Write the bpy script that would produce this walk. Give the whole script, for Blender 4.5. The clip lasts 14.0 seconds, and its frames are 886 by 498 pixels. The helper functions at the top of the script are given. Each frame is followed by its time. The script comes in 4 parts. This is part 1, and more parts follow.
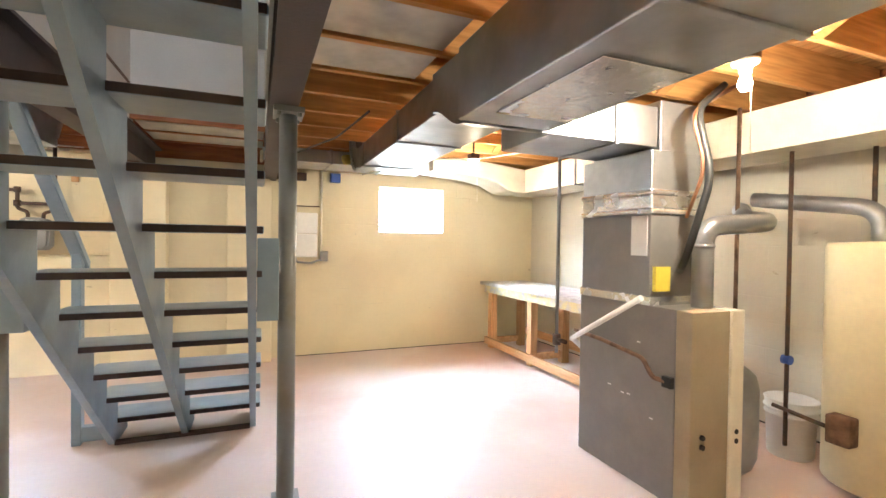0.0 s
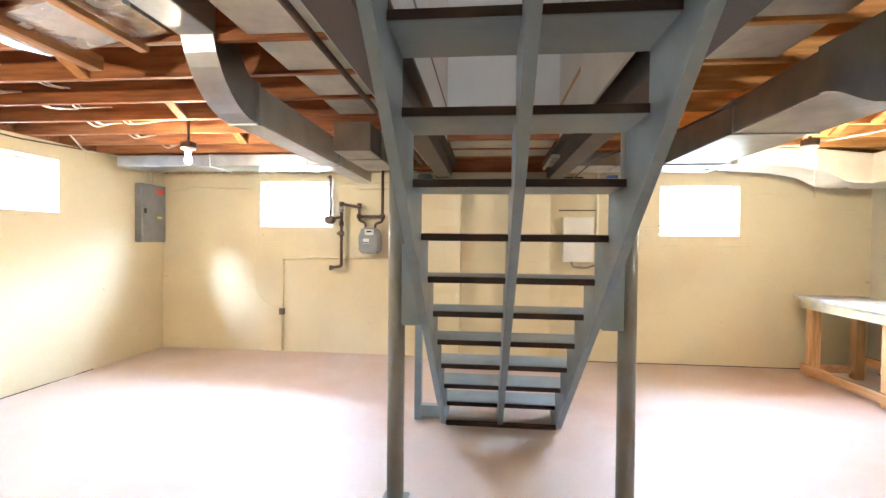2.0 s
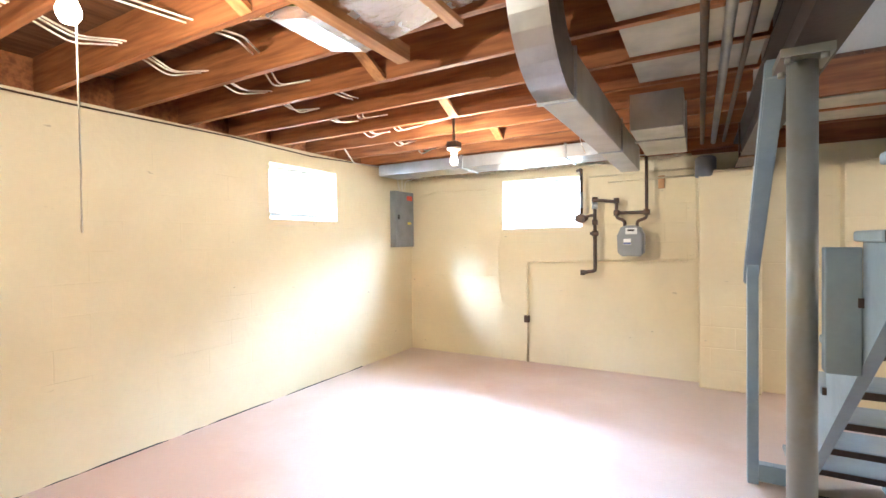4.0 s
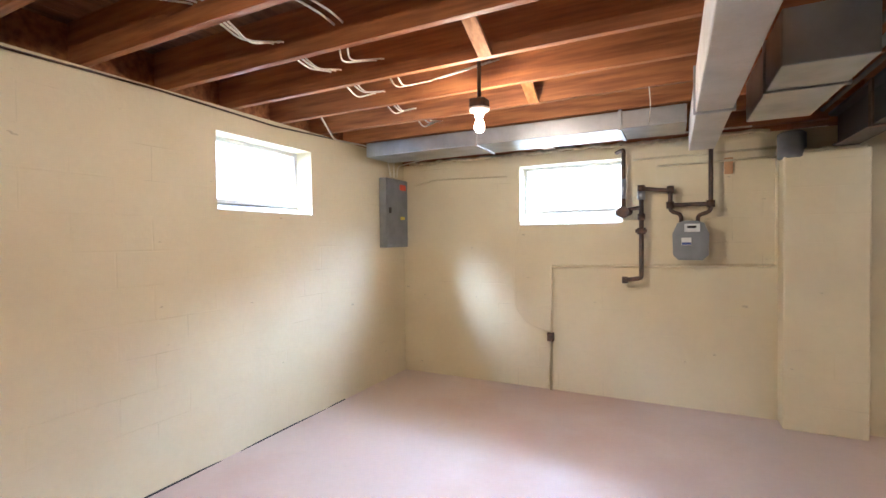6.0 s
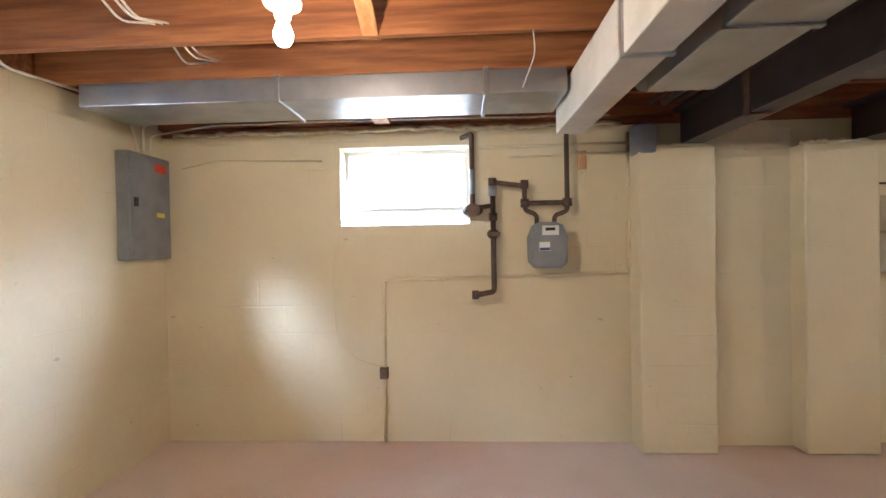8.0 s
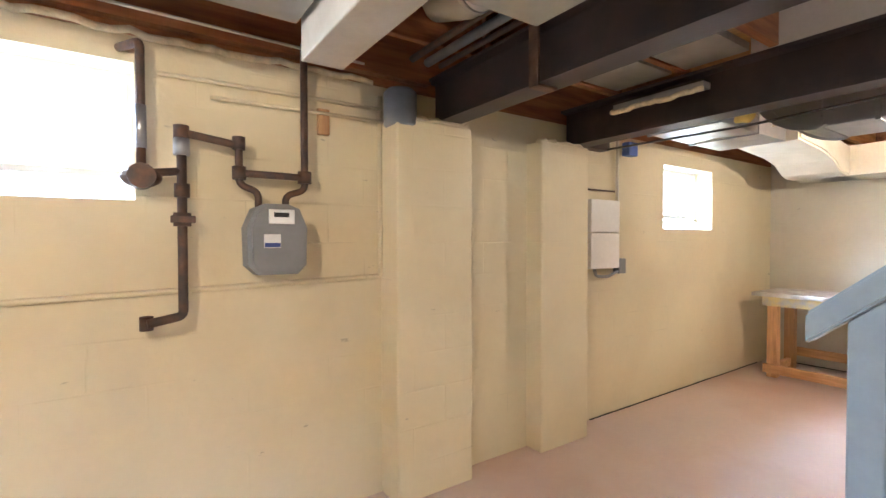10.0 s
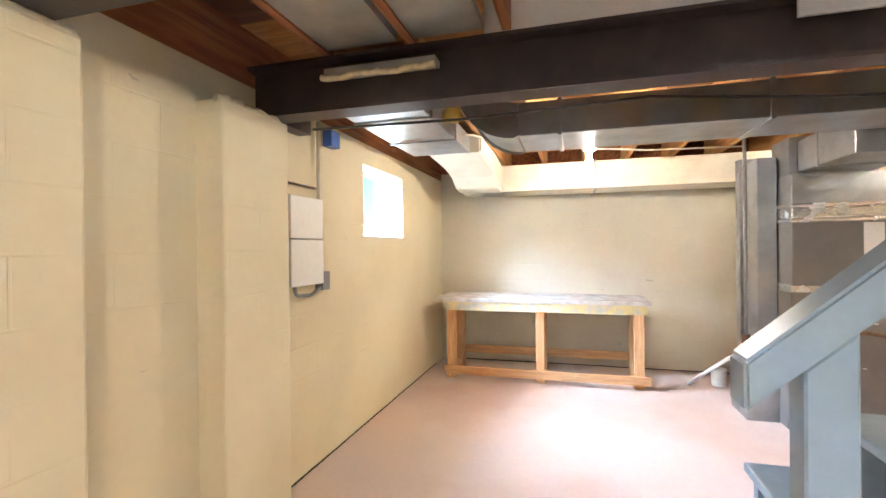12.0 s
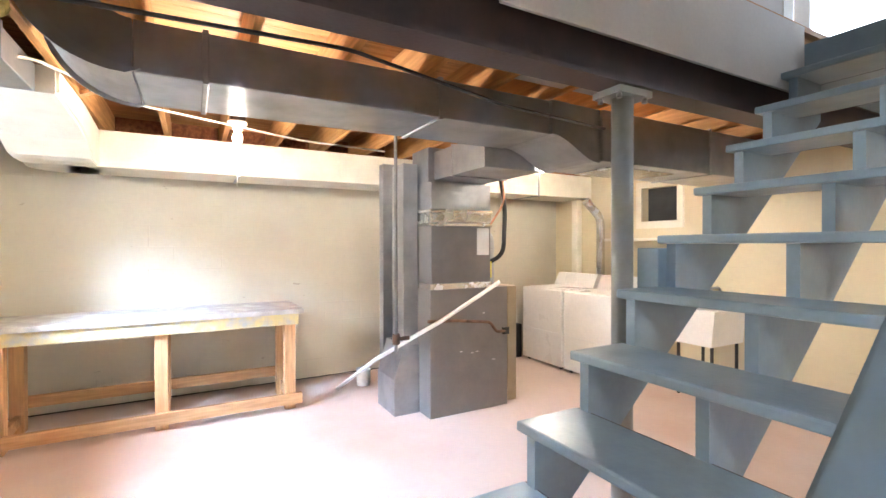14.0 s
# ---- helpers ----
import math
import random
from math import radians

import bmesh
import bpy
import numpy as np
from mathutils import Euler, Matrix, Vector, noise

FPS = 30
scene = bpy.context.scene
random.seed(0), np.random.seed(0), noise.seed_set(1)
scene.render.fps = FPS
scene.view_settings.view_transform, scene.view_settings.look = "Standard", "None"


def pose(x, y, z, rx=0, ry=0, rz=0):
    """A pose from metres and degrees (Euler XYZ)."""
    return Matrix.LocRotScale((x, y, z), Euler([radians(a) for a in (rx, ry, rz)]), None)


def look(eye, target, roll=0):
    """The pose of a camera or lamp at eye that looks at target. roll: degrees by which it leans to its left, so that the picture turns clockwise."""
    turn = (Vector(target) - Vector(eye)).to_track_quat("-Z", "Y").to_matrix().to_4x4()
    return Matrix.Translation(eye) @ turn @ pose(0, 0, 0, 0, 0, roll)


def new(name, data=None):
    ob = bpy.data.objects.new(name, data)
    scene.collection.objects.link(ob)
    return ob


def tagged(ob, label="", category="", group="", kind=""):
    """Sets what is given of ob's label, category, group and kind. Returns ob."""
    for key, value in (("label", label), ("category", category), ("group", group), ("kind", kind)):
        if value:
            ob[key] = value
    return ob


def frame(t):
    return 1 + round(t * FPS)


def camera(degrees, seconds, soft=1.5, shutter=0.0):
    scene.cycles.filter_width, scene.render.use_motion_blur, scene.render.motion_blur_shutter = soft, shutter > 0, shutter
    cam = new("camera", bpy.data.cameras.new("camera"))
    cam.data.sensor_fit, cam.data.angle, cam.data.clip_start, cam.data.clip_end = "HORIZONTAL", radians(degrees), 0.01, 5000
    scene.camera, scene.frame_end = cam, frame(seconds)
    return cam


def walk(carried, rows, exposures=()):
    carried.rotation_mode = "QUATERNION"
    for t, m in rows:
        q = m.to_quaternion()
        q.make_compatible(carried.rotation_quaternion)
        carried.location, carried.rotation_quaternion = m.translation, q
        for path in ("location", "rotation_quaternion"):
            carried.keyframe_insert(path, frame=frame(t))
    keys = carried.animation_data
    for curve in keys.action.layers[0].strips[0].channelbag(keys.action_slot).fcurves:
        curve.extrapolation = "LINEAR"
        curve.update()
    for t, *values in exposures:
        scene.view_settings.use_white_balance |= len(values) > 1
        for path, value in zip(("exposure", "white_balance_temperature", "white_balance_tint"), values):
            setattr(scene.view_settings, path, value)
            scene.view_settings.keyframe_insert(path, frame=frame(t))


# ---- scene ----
cam = camera(88.2, 14.0)
PATH = [
    (0, (0.089, 1.03, 1.392), (0.84, 2.883, 1.362), 0.8),
    (0.5, (-0.017, 1.065, 1.401), (0.554, 2.981, 1.369), 1.0),
    (1, (-0.144, 1.095, 1.402), (0.189, 3.067, 1.367), 1.1),
    (1.5, (-0.317, 1.136, 1.404), (-0.242, 3.134, 1.367), 1.0),
    (2, (-0.486, 1.171, 1.416), (-0.68, 3.161, 1.383), 0.6),
    (2.5, (-0.644, 1.215, 1.418), (-1.085, 3.166, 1.394), -0.2),
    (3, (-0.867, 1.32, 1.426), (-1.548, 3.2, 1.396), -0.1),
    (3.5, (-1.067, 1.429, 1.428), (-1.919, 3.238, 1.404), -0.7),
    (4, (-1.289, 1.558, 1.435), (-2.269, 3.301, 1.402), -0.7),
    (6.5, (-2.172, 2.654, 1.449), (-2.994, 4.477, 1.405), -0.5),
    (7, (-2.298, 2.911, 1.452), (-2.942, 4.804, 1.43), -0.6),
    (9.5, (-2.539, 4.219, 1.417), (-1.695, 6.032, 1.395), -0.6),
    (10, (-2.443, 4.452, 1.414), (-1.319, 6.106, 1.374), -0.1),
    (10.5, (-2.324, 4.659, 1.411), (-0.944, 6.106, 1.376), 0.1),
    (11, (-2.188, 4.845, 1.411), (-0.573, 6.025, 1.393), 0.3),
    (11.5, (-2.02, 4.999, 1.402), (-0.22, 5.871, 1.388), -0.1),
    (12, (-1.845, 5.133, 1.407), (0.079, 5.679, 1.402), -0.6),
    (12.5, (-1.684, 5.245, 1.416), (0.309, 5.419, 1.416), -0.8),
    (13, (-1.512, 5.299, 1.413), (0.475, 5.071, 1.401), -1.0),
    (13.5, (-1.323, 5.29, 1.414), (0.582, 4.681, 1.393), -0.6),
    (14, (-1.145, 5.253, 1.413), (0.609, 4.291, 1.397), -0.1),
]
walk(cam, [(t, look(eye, target, roll)) for t, eye, target, roll in PATH],
     exposures=[(0, 1.12, 6150, 12), (2.0, 1.05, 6100, 12), (4.0, 1.08, 5750, 12), (6.5, 0.12, 5800, 18), (7.0, 0.12, 5850, 18), (9.5, 0.42, 6150, 19), (10.5, 0.9, 6100, 15), (11.5, 1.05, 6050, 14), (13, 1.12, 5950, 13), (14, 1.25, 5700, 14)])

# ---- light ----
world = bpy.data.worlds.new("sky")
world.use_nodes = True
scene.world = world
wn = world.node_tree.nodes
sky = wn.new("ShaderNodeTexSky")
sky.sky_type, sky.sun_disc = "NISHITA", False
sky.sun_elevation, sky.sun_rotation = radians(40), radians(160)
world.node_tree.links.new(sky.outputs[0], wn["Background"].inputs[0])
wn["Background"].inputs[1].default_value = 0.15
scene.view_settings.exposure = 0.0
DAY, BULB = 3900.0, 40.0


def window_light(name, place, target, sx, sy, watts):
    lamp = bpy.data.lights.new(name, "AREA")
    lamp.shape, lamp.size, lamp.size_y, lamp.energy, lamp.color = "RECTANGLE", sx, sy, watts, (0.58, 0.78, 1.0)
    ob = new(name, lamp)
    ob.matrix_world = look(place, target)
    return ob


def bulb_light(place, watts):
    lamp = bpy.data.lights.new("bulb_light", "POINT")
    lamp.energy, lamp.color, lamp.shadow_soft_size = watts, (1.0, 0.87, 0.66), 0.03
    ob = new("bulb_light", lamp)
    ob.location = place
    return ob


window_light("open_sky_north", (0.3, 10.2, 4.5), (-0.2, 6.9, 1.9), 14.0, 2.4, DAY * 4.6)
window_light("sky_between_windows", (-0.6, 9.0, 4.0), (-1.2, 6.9, 1.9), 4.5, 1.7, DAY * 0.25)
window_light("open_sky_west", (-6.05, 2.6, 3.75), (-4.75, 4.86, 1.92), 0.6, 1.6, DAY * 0.5)
window_light("daylight_west", (-6.35, 4.86, 3.4), (-6.35, 4.861, 1.0), 2.6, 4.6, DAY * 0.8)
window_light("daylight_landing", (0.1, 0.50, 3.5), (-0.2, 2.2, 2.9), 1.3, 1.8, 5)
BULBS = [(-3.0, 4.80, 2.08), (-2.77, 2.15, 2.07), (2.10, 2.43, 2.12), (2.0, 5.0, 2.09)]


# ---- materials ----
def mat(name, color, rough=0.6, metal=0.0, scale=6.0, vary=0.25, tint=None, bump=0.15, fine=60.0, spec=0.4, coords="Object", grain=0.12):
    m = bpy.data.materials.new(name)
    m.use_nodes = True
    t = m.node_tree
    n, l = t.nodes, t.links
    b = n["Principled BSDF"]
    b.inputs["Metallic"].default_value = metal
    b.inputs["Specular IOR Level"].default_value = spec
    tc = n.new("ShaderNodeTexCoord")
    big = n.new("ShaderNodeTexNoise")
    big.inputs["Scale"].default_value, big.inputs["Detail"].default_value = scale, 6
    sm = n.new("ShaderNodeTexNoise")
    sm.inputs["Scale"].default_value, sm.inputs["Detail"].default_value = fine, 4
    l.new(tc.outputs[coords], big.inputs["Vector"])
    l.new(tc.outputs[coords], sm.inputs["Vector"])
    mix = n.new("ShaderNodeMix")
    mix.data_type = "RGBA"
    dark = tint or tuple(c * (1 - vary) for c in color)
    mix.inputs["A"].default_value, mix.inputs["B"].default_value = (*color, 1), (*dark, 1)
    ramp = n.new("ShaderNodeMapRange")
    ramp.inputs["From Min"].default_value, ramp.inputs["From Max"].default_value = 0.4, 0.68
    l.new(big.outputs["Fac"], ramp.inputs["Value"])
    l.new(ramp.outputs[0], mix.inputs["Factor"])
    mul = n.new("ShaderNodeMix")
    mul.data_type, mul.blend_type = "RGBA", "MULTIPLY"
    mul.inputs["Factor"].default_value = grain
    l.new(mix.outputs["Result"], mul.inputs["A"])
    l.new(sm.outputs["Fac"], mul.inputs["B"])
    gain = n.new("ShaderNodeHueSaturation")
    gain.inputs["Value"].default_value = 1.2
    l.new(mul.outputs["Result"], gain.inputs["Color"])
    info = n.new("ShaderNodeObjectInfo")
    rv = n.new("ShaderNodeMapRange")
    rv.inputs["To Min"].default_value, rv.inputs["To Max"].default_value = (1 + 0.5 * grain) * (1 - 0.4 * vary), (1 + 0.5 * grain) * (1 + 0.25 * vary)
    l.new(info.outputs["Random"], rv.inputs["Value"])
    l.new(rv.outputs[0], gain.inputs["Value"])
    l.new(gain.outputs[0], b.inputs["Base Color"])
    rr = n.new("ShaderNodeMapRange")
    rr.inputs["To Min"].default_value, rr.inputs["To Max"].default_value = max(rough - 0.12, 0.05), min(rough + 0.12, 1)
    l.new(big.outputs["Fac"], rr.inputs["Value"])
    l.new(rr.outputs[0], b.inputs["Roughness"])
    bp = n.new("ShaderNodeBump")
    bp.inputs["Strength"].default_value, bp.inputs["Distance"].default_value = bump, 0.01
    l.new(sm.outputs["Fac"], bp.inputs["Height"])
    l.new(bp.outputs[0], b.inputs["Normal"])
    return m


def wood(name, color, dark, axis="X", rough=0.65):
    """Sawn timber with grain along one axis of the world."""
    m = mat(name, color, rough, 0, 3.0, 0.3, dark, 0.2, 40.0, grain=0.5)
    t = m.node_tree
    mp = t.nodes.new("ShaderNodeMapping")
    s = {"X": (0.7, 9, 9), "Y": (9, 0.7, 9), "Z": (9, 9, 0.7)}[axis]
    mp.inputs["Scale"].default_value = s
    tc = next(n for n in t.nodes if n.type == "TEX_COORD")
    t.links.new(tc.outputs["Object"], mp.inputs["Vector"])
    noise_nodes = [n for n in t.nodes if n.type == "TEX_NOISE"]
    for n in noise_nodes:
        t.links.new(mp.outputs[0], n.inputs["Vector"])
    noise_nodes[1].inputs["Scale"].default_value = 7.0
    return m


def block_wall(name, color, tint, axis):
    """Painted concrete block: faint courses under thick paint, with patches and chips."""
    m = mat(name, color, 0.62, 0, 1.2, 0.15, tint, 0.18, 26.0, grain=0.06)
    t = m.node_tree
    n, l = t.nodes, t.links
    tc = next(q for q in n if q.type == "TEX_COORD")
    mp = n.new("ShaderNodeMapping")
    if axis == "Y":
        mp.inputs["Rotation"].default_value = (radians(-90), 0, 0)
    else:
        mp.inputs["Rotation"].default_value = (radians(-90), radians(0), radians(-90))
    sep = n.new("ShaderNodeSeparateXYZ")
    com = n.new("ShaderNodeCombineXYZ")
    l.new(tc.outputs["Object"], sep.inputs[0])
    l.new(sep.outputs["X" if axis == "Y" else "Y"], com.inputs["X"])
    l.new(sep.outputs["Z"], com.inputs["Y"])
    br = n.new("ShaderNodeTexBrick")
    br.inputs["Scale"].default_value = 1.0
    br.inputs["Brick Width"].default_value, br.inputs["Row Height"].default_value = 0.40, 0.20
    br.inputs["Mortar Size"].default_value, br.inputs["Mortar Smooth"].default_value = 0.006, 0.6
    br.inputs["Color1"].default_value = br.inputs["Color2"].default_value = (1, 1, 1, 1)
    br.inputs["Mortar"].default_value = (0, 0, 0, 1)
    l.new(com.outputs[0], br.inputs["Vector"])
    patch = n.new("ShaderNodeTexNoise")
    patch.inputs["Scale"].default_value = 2.2
    l.new(tc.outputs["Object"], patch.inputs["Vector"])
    pr = n.new("ShaderNodeMapRange")
    pr.inputs["From Min"].default_value, pr.inputs["From Max"].default_value = 0.45, 0.65
    pr.inputs["To Min"].default_value, pr.inputs["To Max"].default_value = 0.0, 0.38
    l.new(patch.outputs["Fac"], pr.inputs["Value"])
    # chips and scuffs in the paint
    chip = n.new("ShaderNodeTexNoise")
    chip.inputs["Scale"].default_value, chip.inputs["Detail"].default_value = 7.0, 3
    stretch = n.new("ShaderNodeMapping")
    stretch.inputs["Scale"].default_value = (1.0, 1.0, 2.6)
    l.new(tc.outputs["Object"], stretch.inputs["Vector"])
    l.new(stretch.outputs[0], chip.inputs["Vector"])
    cr = n.new("ShaderNodeMapRange")
    cr.inputs["From Min"].default_value, cr.inputs["From Max"].default_value = 0.73, 0.76
    cr.inputs["To Max"].default_value = 0.55
    l.new(chip.outputs["Fac"], cr.inputs["Value"])
    cm = n.new("ShaderNodeMix")
    cm.data_type = "RGBA"
    cm.inputs["B"].default_value = (0.30, 0.26, 0.20, 1)
    src = n["Principled BSDF"].inputs["Base Color"].links[0].from_socket
    l.new(src, cm.inputs["A"])
    l.new(cr.outputs[0], cm.inputs["Factor"])
    l.new(cm.outputs["Result"], n["Principled BSDF"].inputs["Base Color"])
    # hairline cracks along some of the joints
    gap = n.new("ShaderNodeTexNoise")
    gap.inputs["Scale"].default_value, gap.inputs["Detail"].default_value = 2.6, 5
    l.new(tc.outputs["Object"], gap.inputs["Vector"])
    gr = n.new("ShaderNodeMapRange")
    gr.inputs["From Min"].default_value, gr.inputs["From Max"].default_value, gr.inputs["To Max"].default_value = 0.60, 0.70, 0.28
    l.new(gap.outputs["Fac"], gr.inputs["Value"])
    fine_joint = n.new("ShaderNodeTexBrick")
    for key, val in (("Scale", 1.0), ("Brick Width", 0.40), ("Row Height", 0.20), ("Mortar Size", 0.0022), ("Mortar Smooth", 0.3)):
        fine_joint.inputs[key].default_value = val
    l.new(com.outputs[0], fine_joint.inputs["Vector"])
    gm = n.new("ShaderNodeMath")
    gm.operation = "MULTIPLY"
    l.new(gr.outputs[0], gm.inputs[0])
    l.new(fine_joint.outputs["Fac"], gm.inputs[1])
    crack = n.new("ShaderNodeMix")
    crack.data_type = "RGBA"
    crack.inputs["B"].default_value = (0.24, 0.19, 0.13, 1)
    l.new(cm.outputs["Result"], crack.inputs["A"])
    l.new(gm.outputs[0], crack.inputs["Factor"])
    l.new(crack.outputs["Result"], n["Principled BSDF"].inputs["Base Color"])
    bp = n.new("ShaderNodeBump")
    bp.inputs["Distance"].default_value = 0.012
    l.new(pr.outputs[0], bp.inputs["Strength"])
    l.new(br.outputs["Color"], bp.inputs["Height"])
    old = next(q for q in n if q.type == "BUMP" and q != bp)
    l.new(old.outputs[0], bp.inputs["Normal"])
    l.new(bp.outputs[0], n["Principled BSDF"].inputs["Normal"])
    return m


def glow(name, color, strength):
    m = bpy.data.materials.new(name)
    m.use_nodes = True
    b = m.node_tree.nodes["Principled BSDF"]
    b.inputs["Base Color"].default_value = (*color, 1)
    b.inputs["Emission Color"].default_value = (*color, 1)
    b.inputs["Emission Strength"].default_value = strength
    return m


CREAM, CREAM_D = (0.70, 0.615, 0.415), (0.64, 0.55, 0.36)
M_WN = block_wall("painted_block_north", CREAM, CREAM_D, "Y")
M_WX = block_wall("painted_block_side", CREAM, CREAM_D, "X")
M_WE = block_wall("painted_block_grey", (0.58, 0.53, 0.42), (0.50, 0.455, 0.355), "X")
M_FLOOR = mat("painted_concrete", (0.60, 0.475, 0.415), 0.5, 0, 0.9, 0.15, (0.56, 0.46, 0.41), 0.06, 22.0, 0.4, grain=0.08)
_t = M_FLOOR.node_tree
_big = _t.nodes.new("ShaderNodeTexNoise")
_big.inputs["Scale"].default_value, _big.inputs["Detail"].default_value = 0.55, 8
_tc = next(q for q in _t.nodes if q.type == "TEX_COORD")
_t.links.new(_tc.outputs["Object"], _big.inputs["Vector"])
_mr = _t.nodes.new("ShaderNodeMapRange")
_mr.inputs["From Min"].default_value, _mr.inputs["From Max"].default_value, _mr.inputs["To Max"].default_value = 0.48, 0.62, 0.6
_t.links.new(_big.outputs["Fac"], _mr.inputs["Value"])
_mx = _t.nodes.new("ShaderNodeMix")
_mx.data_type = "RGBA"
_mx.inputs["B"].default_value = (0.50, 0.30, 0.205, 1)
_pb = _t.nodes["Principled BSDF"]
_t.links.new(_pb.inputs["Base Color"].links[0].from_socket, _mx.inputs["A"])
_t.links.new(_mr.outputs[0], _mx.inputs["Factor"])
_t.links.new(_mx.outputs["Result"], _pb.inputs["Base Color"])
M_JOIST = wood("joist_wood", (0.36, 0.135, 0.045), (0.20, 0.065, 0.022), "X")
# lighter copy for the east bay: glow of the bulbs put into the colour
M_JOIST_LIT = wood("bulb_lit_joist_wood", (0.58, 0.30, 0.10), (0.42, 0.20, 0.06), "X")
# subfloor boards: bulb light painted into the east colour
M_SUB_LIT = wood("bulb_lit_subfloor_wood", (0.55, 0.29, 0.10), (0.38, 0.18, 0.06), "Y")
# shade of the joist bays painted into this darker colour
M_SUB_SHADE = wood("shaded_subfloor_wood", (0.17, 0.072, 0.03), (0.10, 0.04, 0.018), "Y")
M_LUMBER = wood("new_lumber", (0.62, 0.36, 0.17), (0.48, 0.25, 0.11), "Z")
M_LUMBERY = wood("new_lumber_long", (0.62, 0.36, 0.17), (0.48, 0.25, 0.11), "Y")
M_STEEL = mat("dark_brown_steel", (0.045, 0.030, 0.028), 0.5, 0, 8, 0.3, (0.07, 0.045, 0.04), 0.1)
M_BLUE = mat("blue_grey_paint", (0.225, 0.30, 0.36), 0.36, 0, 5, 0.15, (0.19, 0.255, 0.31), 0.08, 50, 0.5)
M_POST = mat("grey_post_paint", (0.20, 0.215, 0.215), 0.35, 0, 6, 0.2, (0.19, 0.18, 0.14), 0.06, 50, 0.5)
M_GALV = mat("galvanised_steel", (0.43, 0.44, 0.455), 0.36, 0.88, 5, 0.2, (0.34, 0.35, 0.365), 0.05, 30)
M_FOIL = mat("aluminium_foil", (0.80, 0.80, 0.80), 0.25, 0.9, 9, 0.15, (0.68, 0.68, 0.68), 0.6, 22)
M_WDUCT = mat("white_painted_duct", (0.80, 0.75, 0.62), 0.5, 0, 5, 0.1, (0.72, 0.67, 0.54), 0.05)
M_BRANCH = mat("dusty_white_duct", (0.56, 0.53, 0.455), 0.5, 0.1, 5, 0.15, (0.48, 0.45, 0.38), 0.05)
M_FURN = mat("furnace_grey", (0.20, 0.19, 0.185), 0.42, 0.2, 4, 0.15, (0.24, 0.225, 0.21), 0.05, 40, 0.5)
M_FTAN = mat("furnace_tan", (0.40, 0.33, 0.22), 0.45, 0.1, 4, 0.12, None, 0.04)
M_WHITE = mat("white_enamel", (0.80, 0.79, 0.76), 0.3, 0, 3, 0.05, None, 0.02, 30, 0.5)
M_PLAST = mat("white_plastic", (0.78, 0.78, 0.76), 0.4, 0, 5, 0.06, None, 0.03)
M_DRY = mat("white_drywall", (0.66, 0.62, 0.56), 0.8, 0, 2, 0.08, None, 0.06)
M_TANK = mat("cream_tank_enamel", (0.76, 0.66, 0.42), 0.3, 0, 3, 0.1, None, 0.02, 30, 0.5)
M_IRON = mat("black_iron_pipe", (0.07, 0.05, 0.042), 0.55, 0.3, 20, 0.4, (0.14, 0.075, 0.045), 0.2)
M_METER = mat("grey_meter_paint", (0.23, 0.24, 0.25), 0.5, 0.1, 8, 0.15, None, 0.08)
M_RED = mat("red_label", (0.7, 0.08, 0.04), 0.5, 0, 8, 0.1, None, 0.0)
M_YEL = mat("yellow_label", (0.75, 0.6, 0.08), 0.5, 0, 8, 0.1, None, 0.0)
M_CABLE = mat("white_cable", (0.72, 0.68, 0.58), 0.5, 0, 10, 0.1, None, 0.02)
M_BLACK = mat("black_rubber", (0.02, 0.02, 0.02), 0.5, 0, 10, 0.2, None, 0.05)
M_COPPER = mat("copper_pipe", (0.60, 0.30, 0.18), 0.4, 0.8, 12, 0.3, (0.35, 0.2, 0.12), 0.05)
M_RUST = mat("rusty_iron", (0.22, 0.13, 0.08), 0.75, 0.2, 14, 0.4, (0.1, 0.06, 0.04), 0.4)
M_FRAME = mat("window_frame_paint", (0.74, 0.73, 0.70), 0.5, 0, 6, 0.1, None, 0.05)
M_TOP = mat("paint_spattered_benchtop", (0.42, 0.38, 0.34), 0.6, 0, 7, 0.4, (0.60, 0.57, 0.52), 0.15, 25)
M_APRON = mat("paint_spattered_apron", (0.58, 0.46, 0.20), 0.6, 0, 12, 0.4, (0.40, 0.38, 0.34), 0.12, 25)
M_BULB = glow("lit_bulb", (1.0, 0.80, 0.50), 60.0)
M_DARK = mat("dark_opening", (0.03, 0.03, 0.03), 0.6, 0, 8, 0.2, None, 0.05)
M_FIB = mat("yellow_fibreglass", (0.70, 0.55, 0.16), 0.95, 0, 14, 0.3, None, 0.6, 40)
M_SEAL = mat("expanding_foam", (0.72, 0.62, 0.42), 0.9, 0, 20, 0.3, None, 0.8, 30)
m_glass = bpy.data.materials.new("window_glass")
m_glass.use_nodes = True
_g = m_glass.node_tree.nodes["Principled BSDF"]
_g.inputs["Transmission Weight"].default_value, _g.inputs["Roughness"].default_value, _g.inputs["IOR"].default_value = 1.0, 0.02, 1.1


# ---- mesh helpers ----
def box(bm, x0, x1, y0, y1, z0, z1, bev=0.0):
    r = bmesh.ops.create_cube(bm, size=1.0, matrix=Matrix.LocRotScale(((x0 + x1) / 2, (y0 + y1) / 2, (z0 + z1) / 2), None, (abs(x1 - x0), abs(y1 - y0), abs(z1 - z0))))
    if bev:
        es = list({e for v in r["verts"] for e in v.link_edges})
        bmesh.ops.bevel(bm, geom=es, offset=bev, segments=2, affect="EDGES", profile=0.5)
    return bm


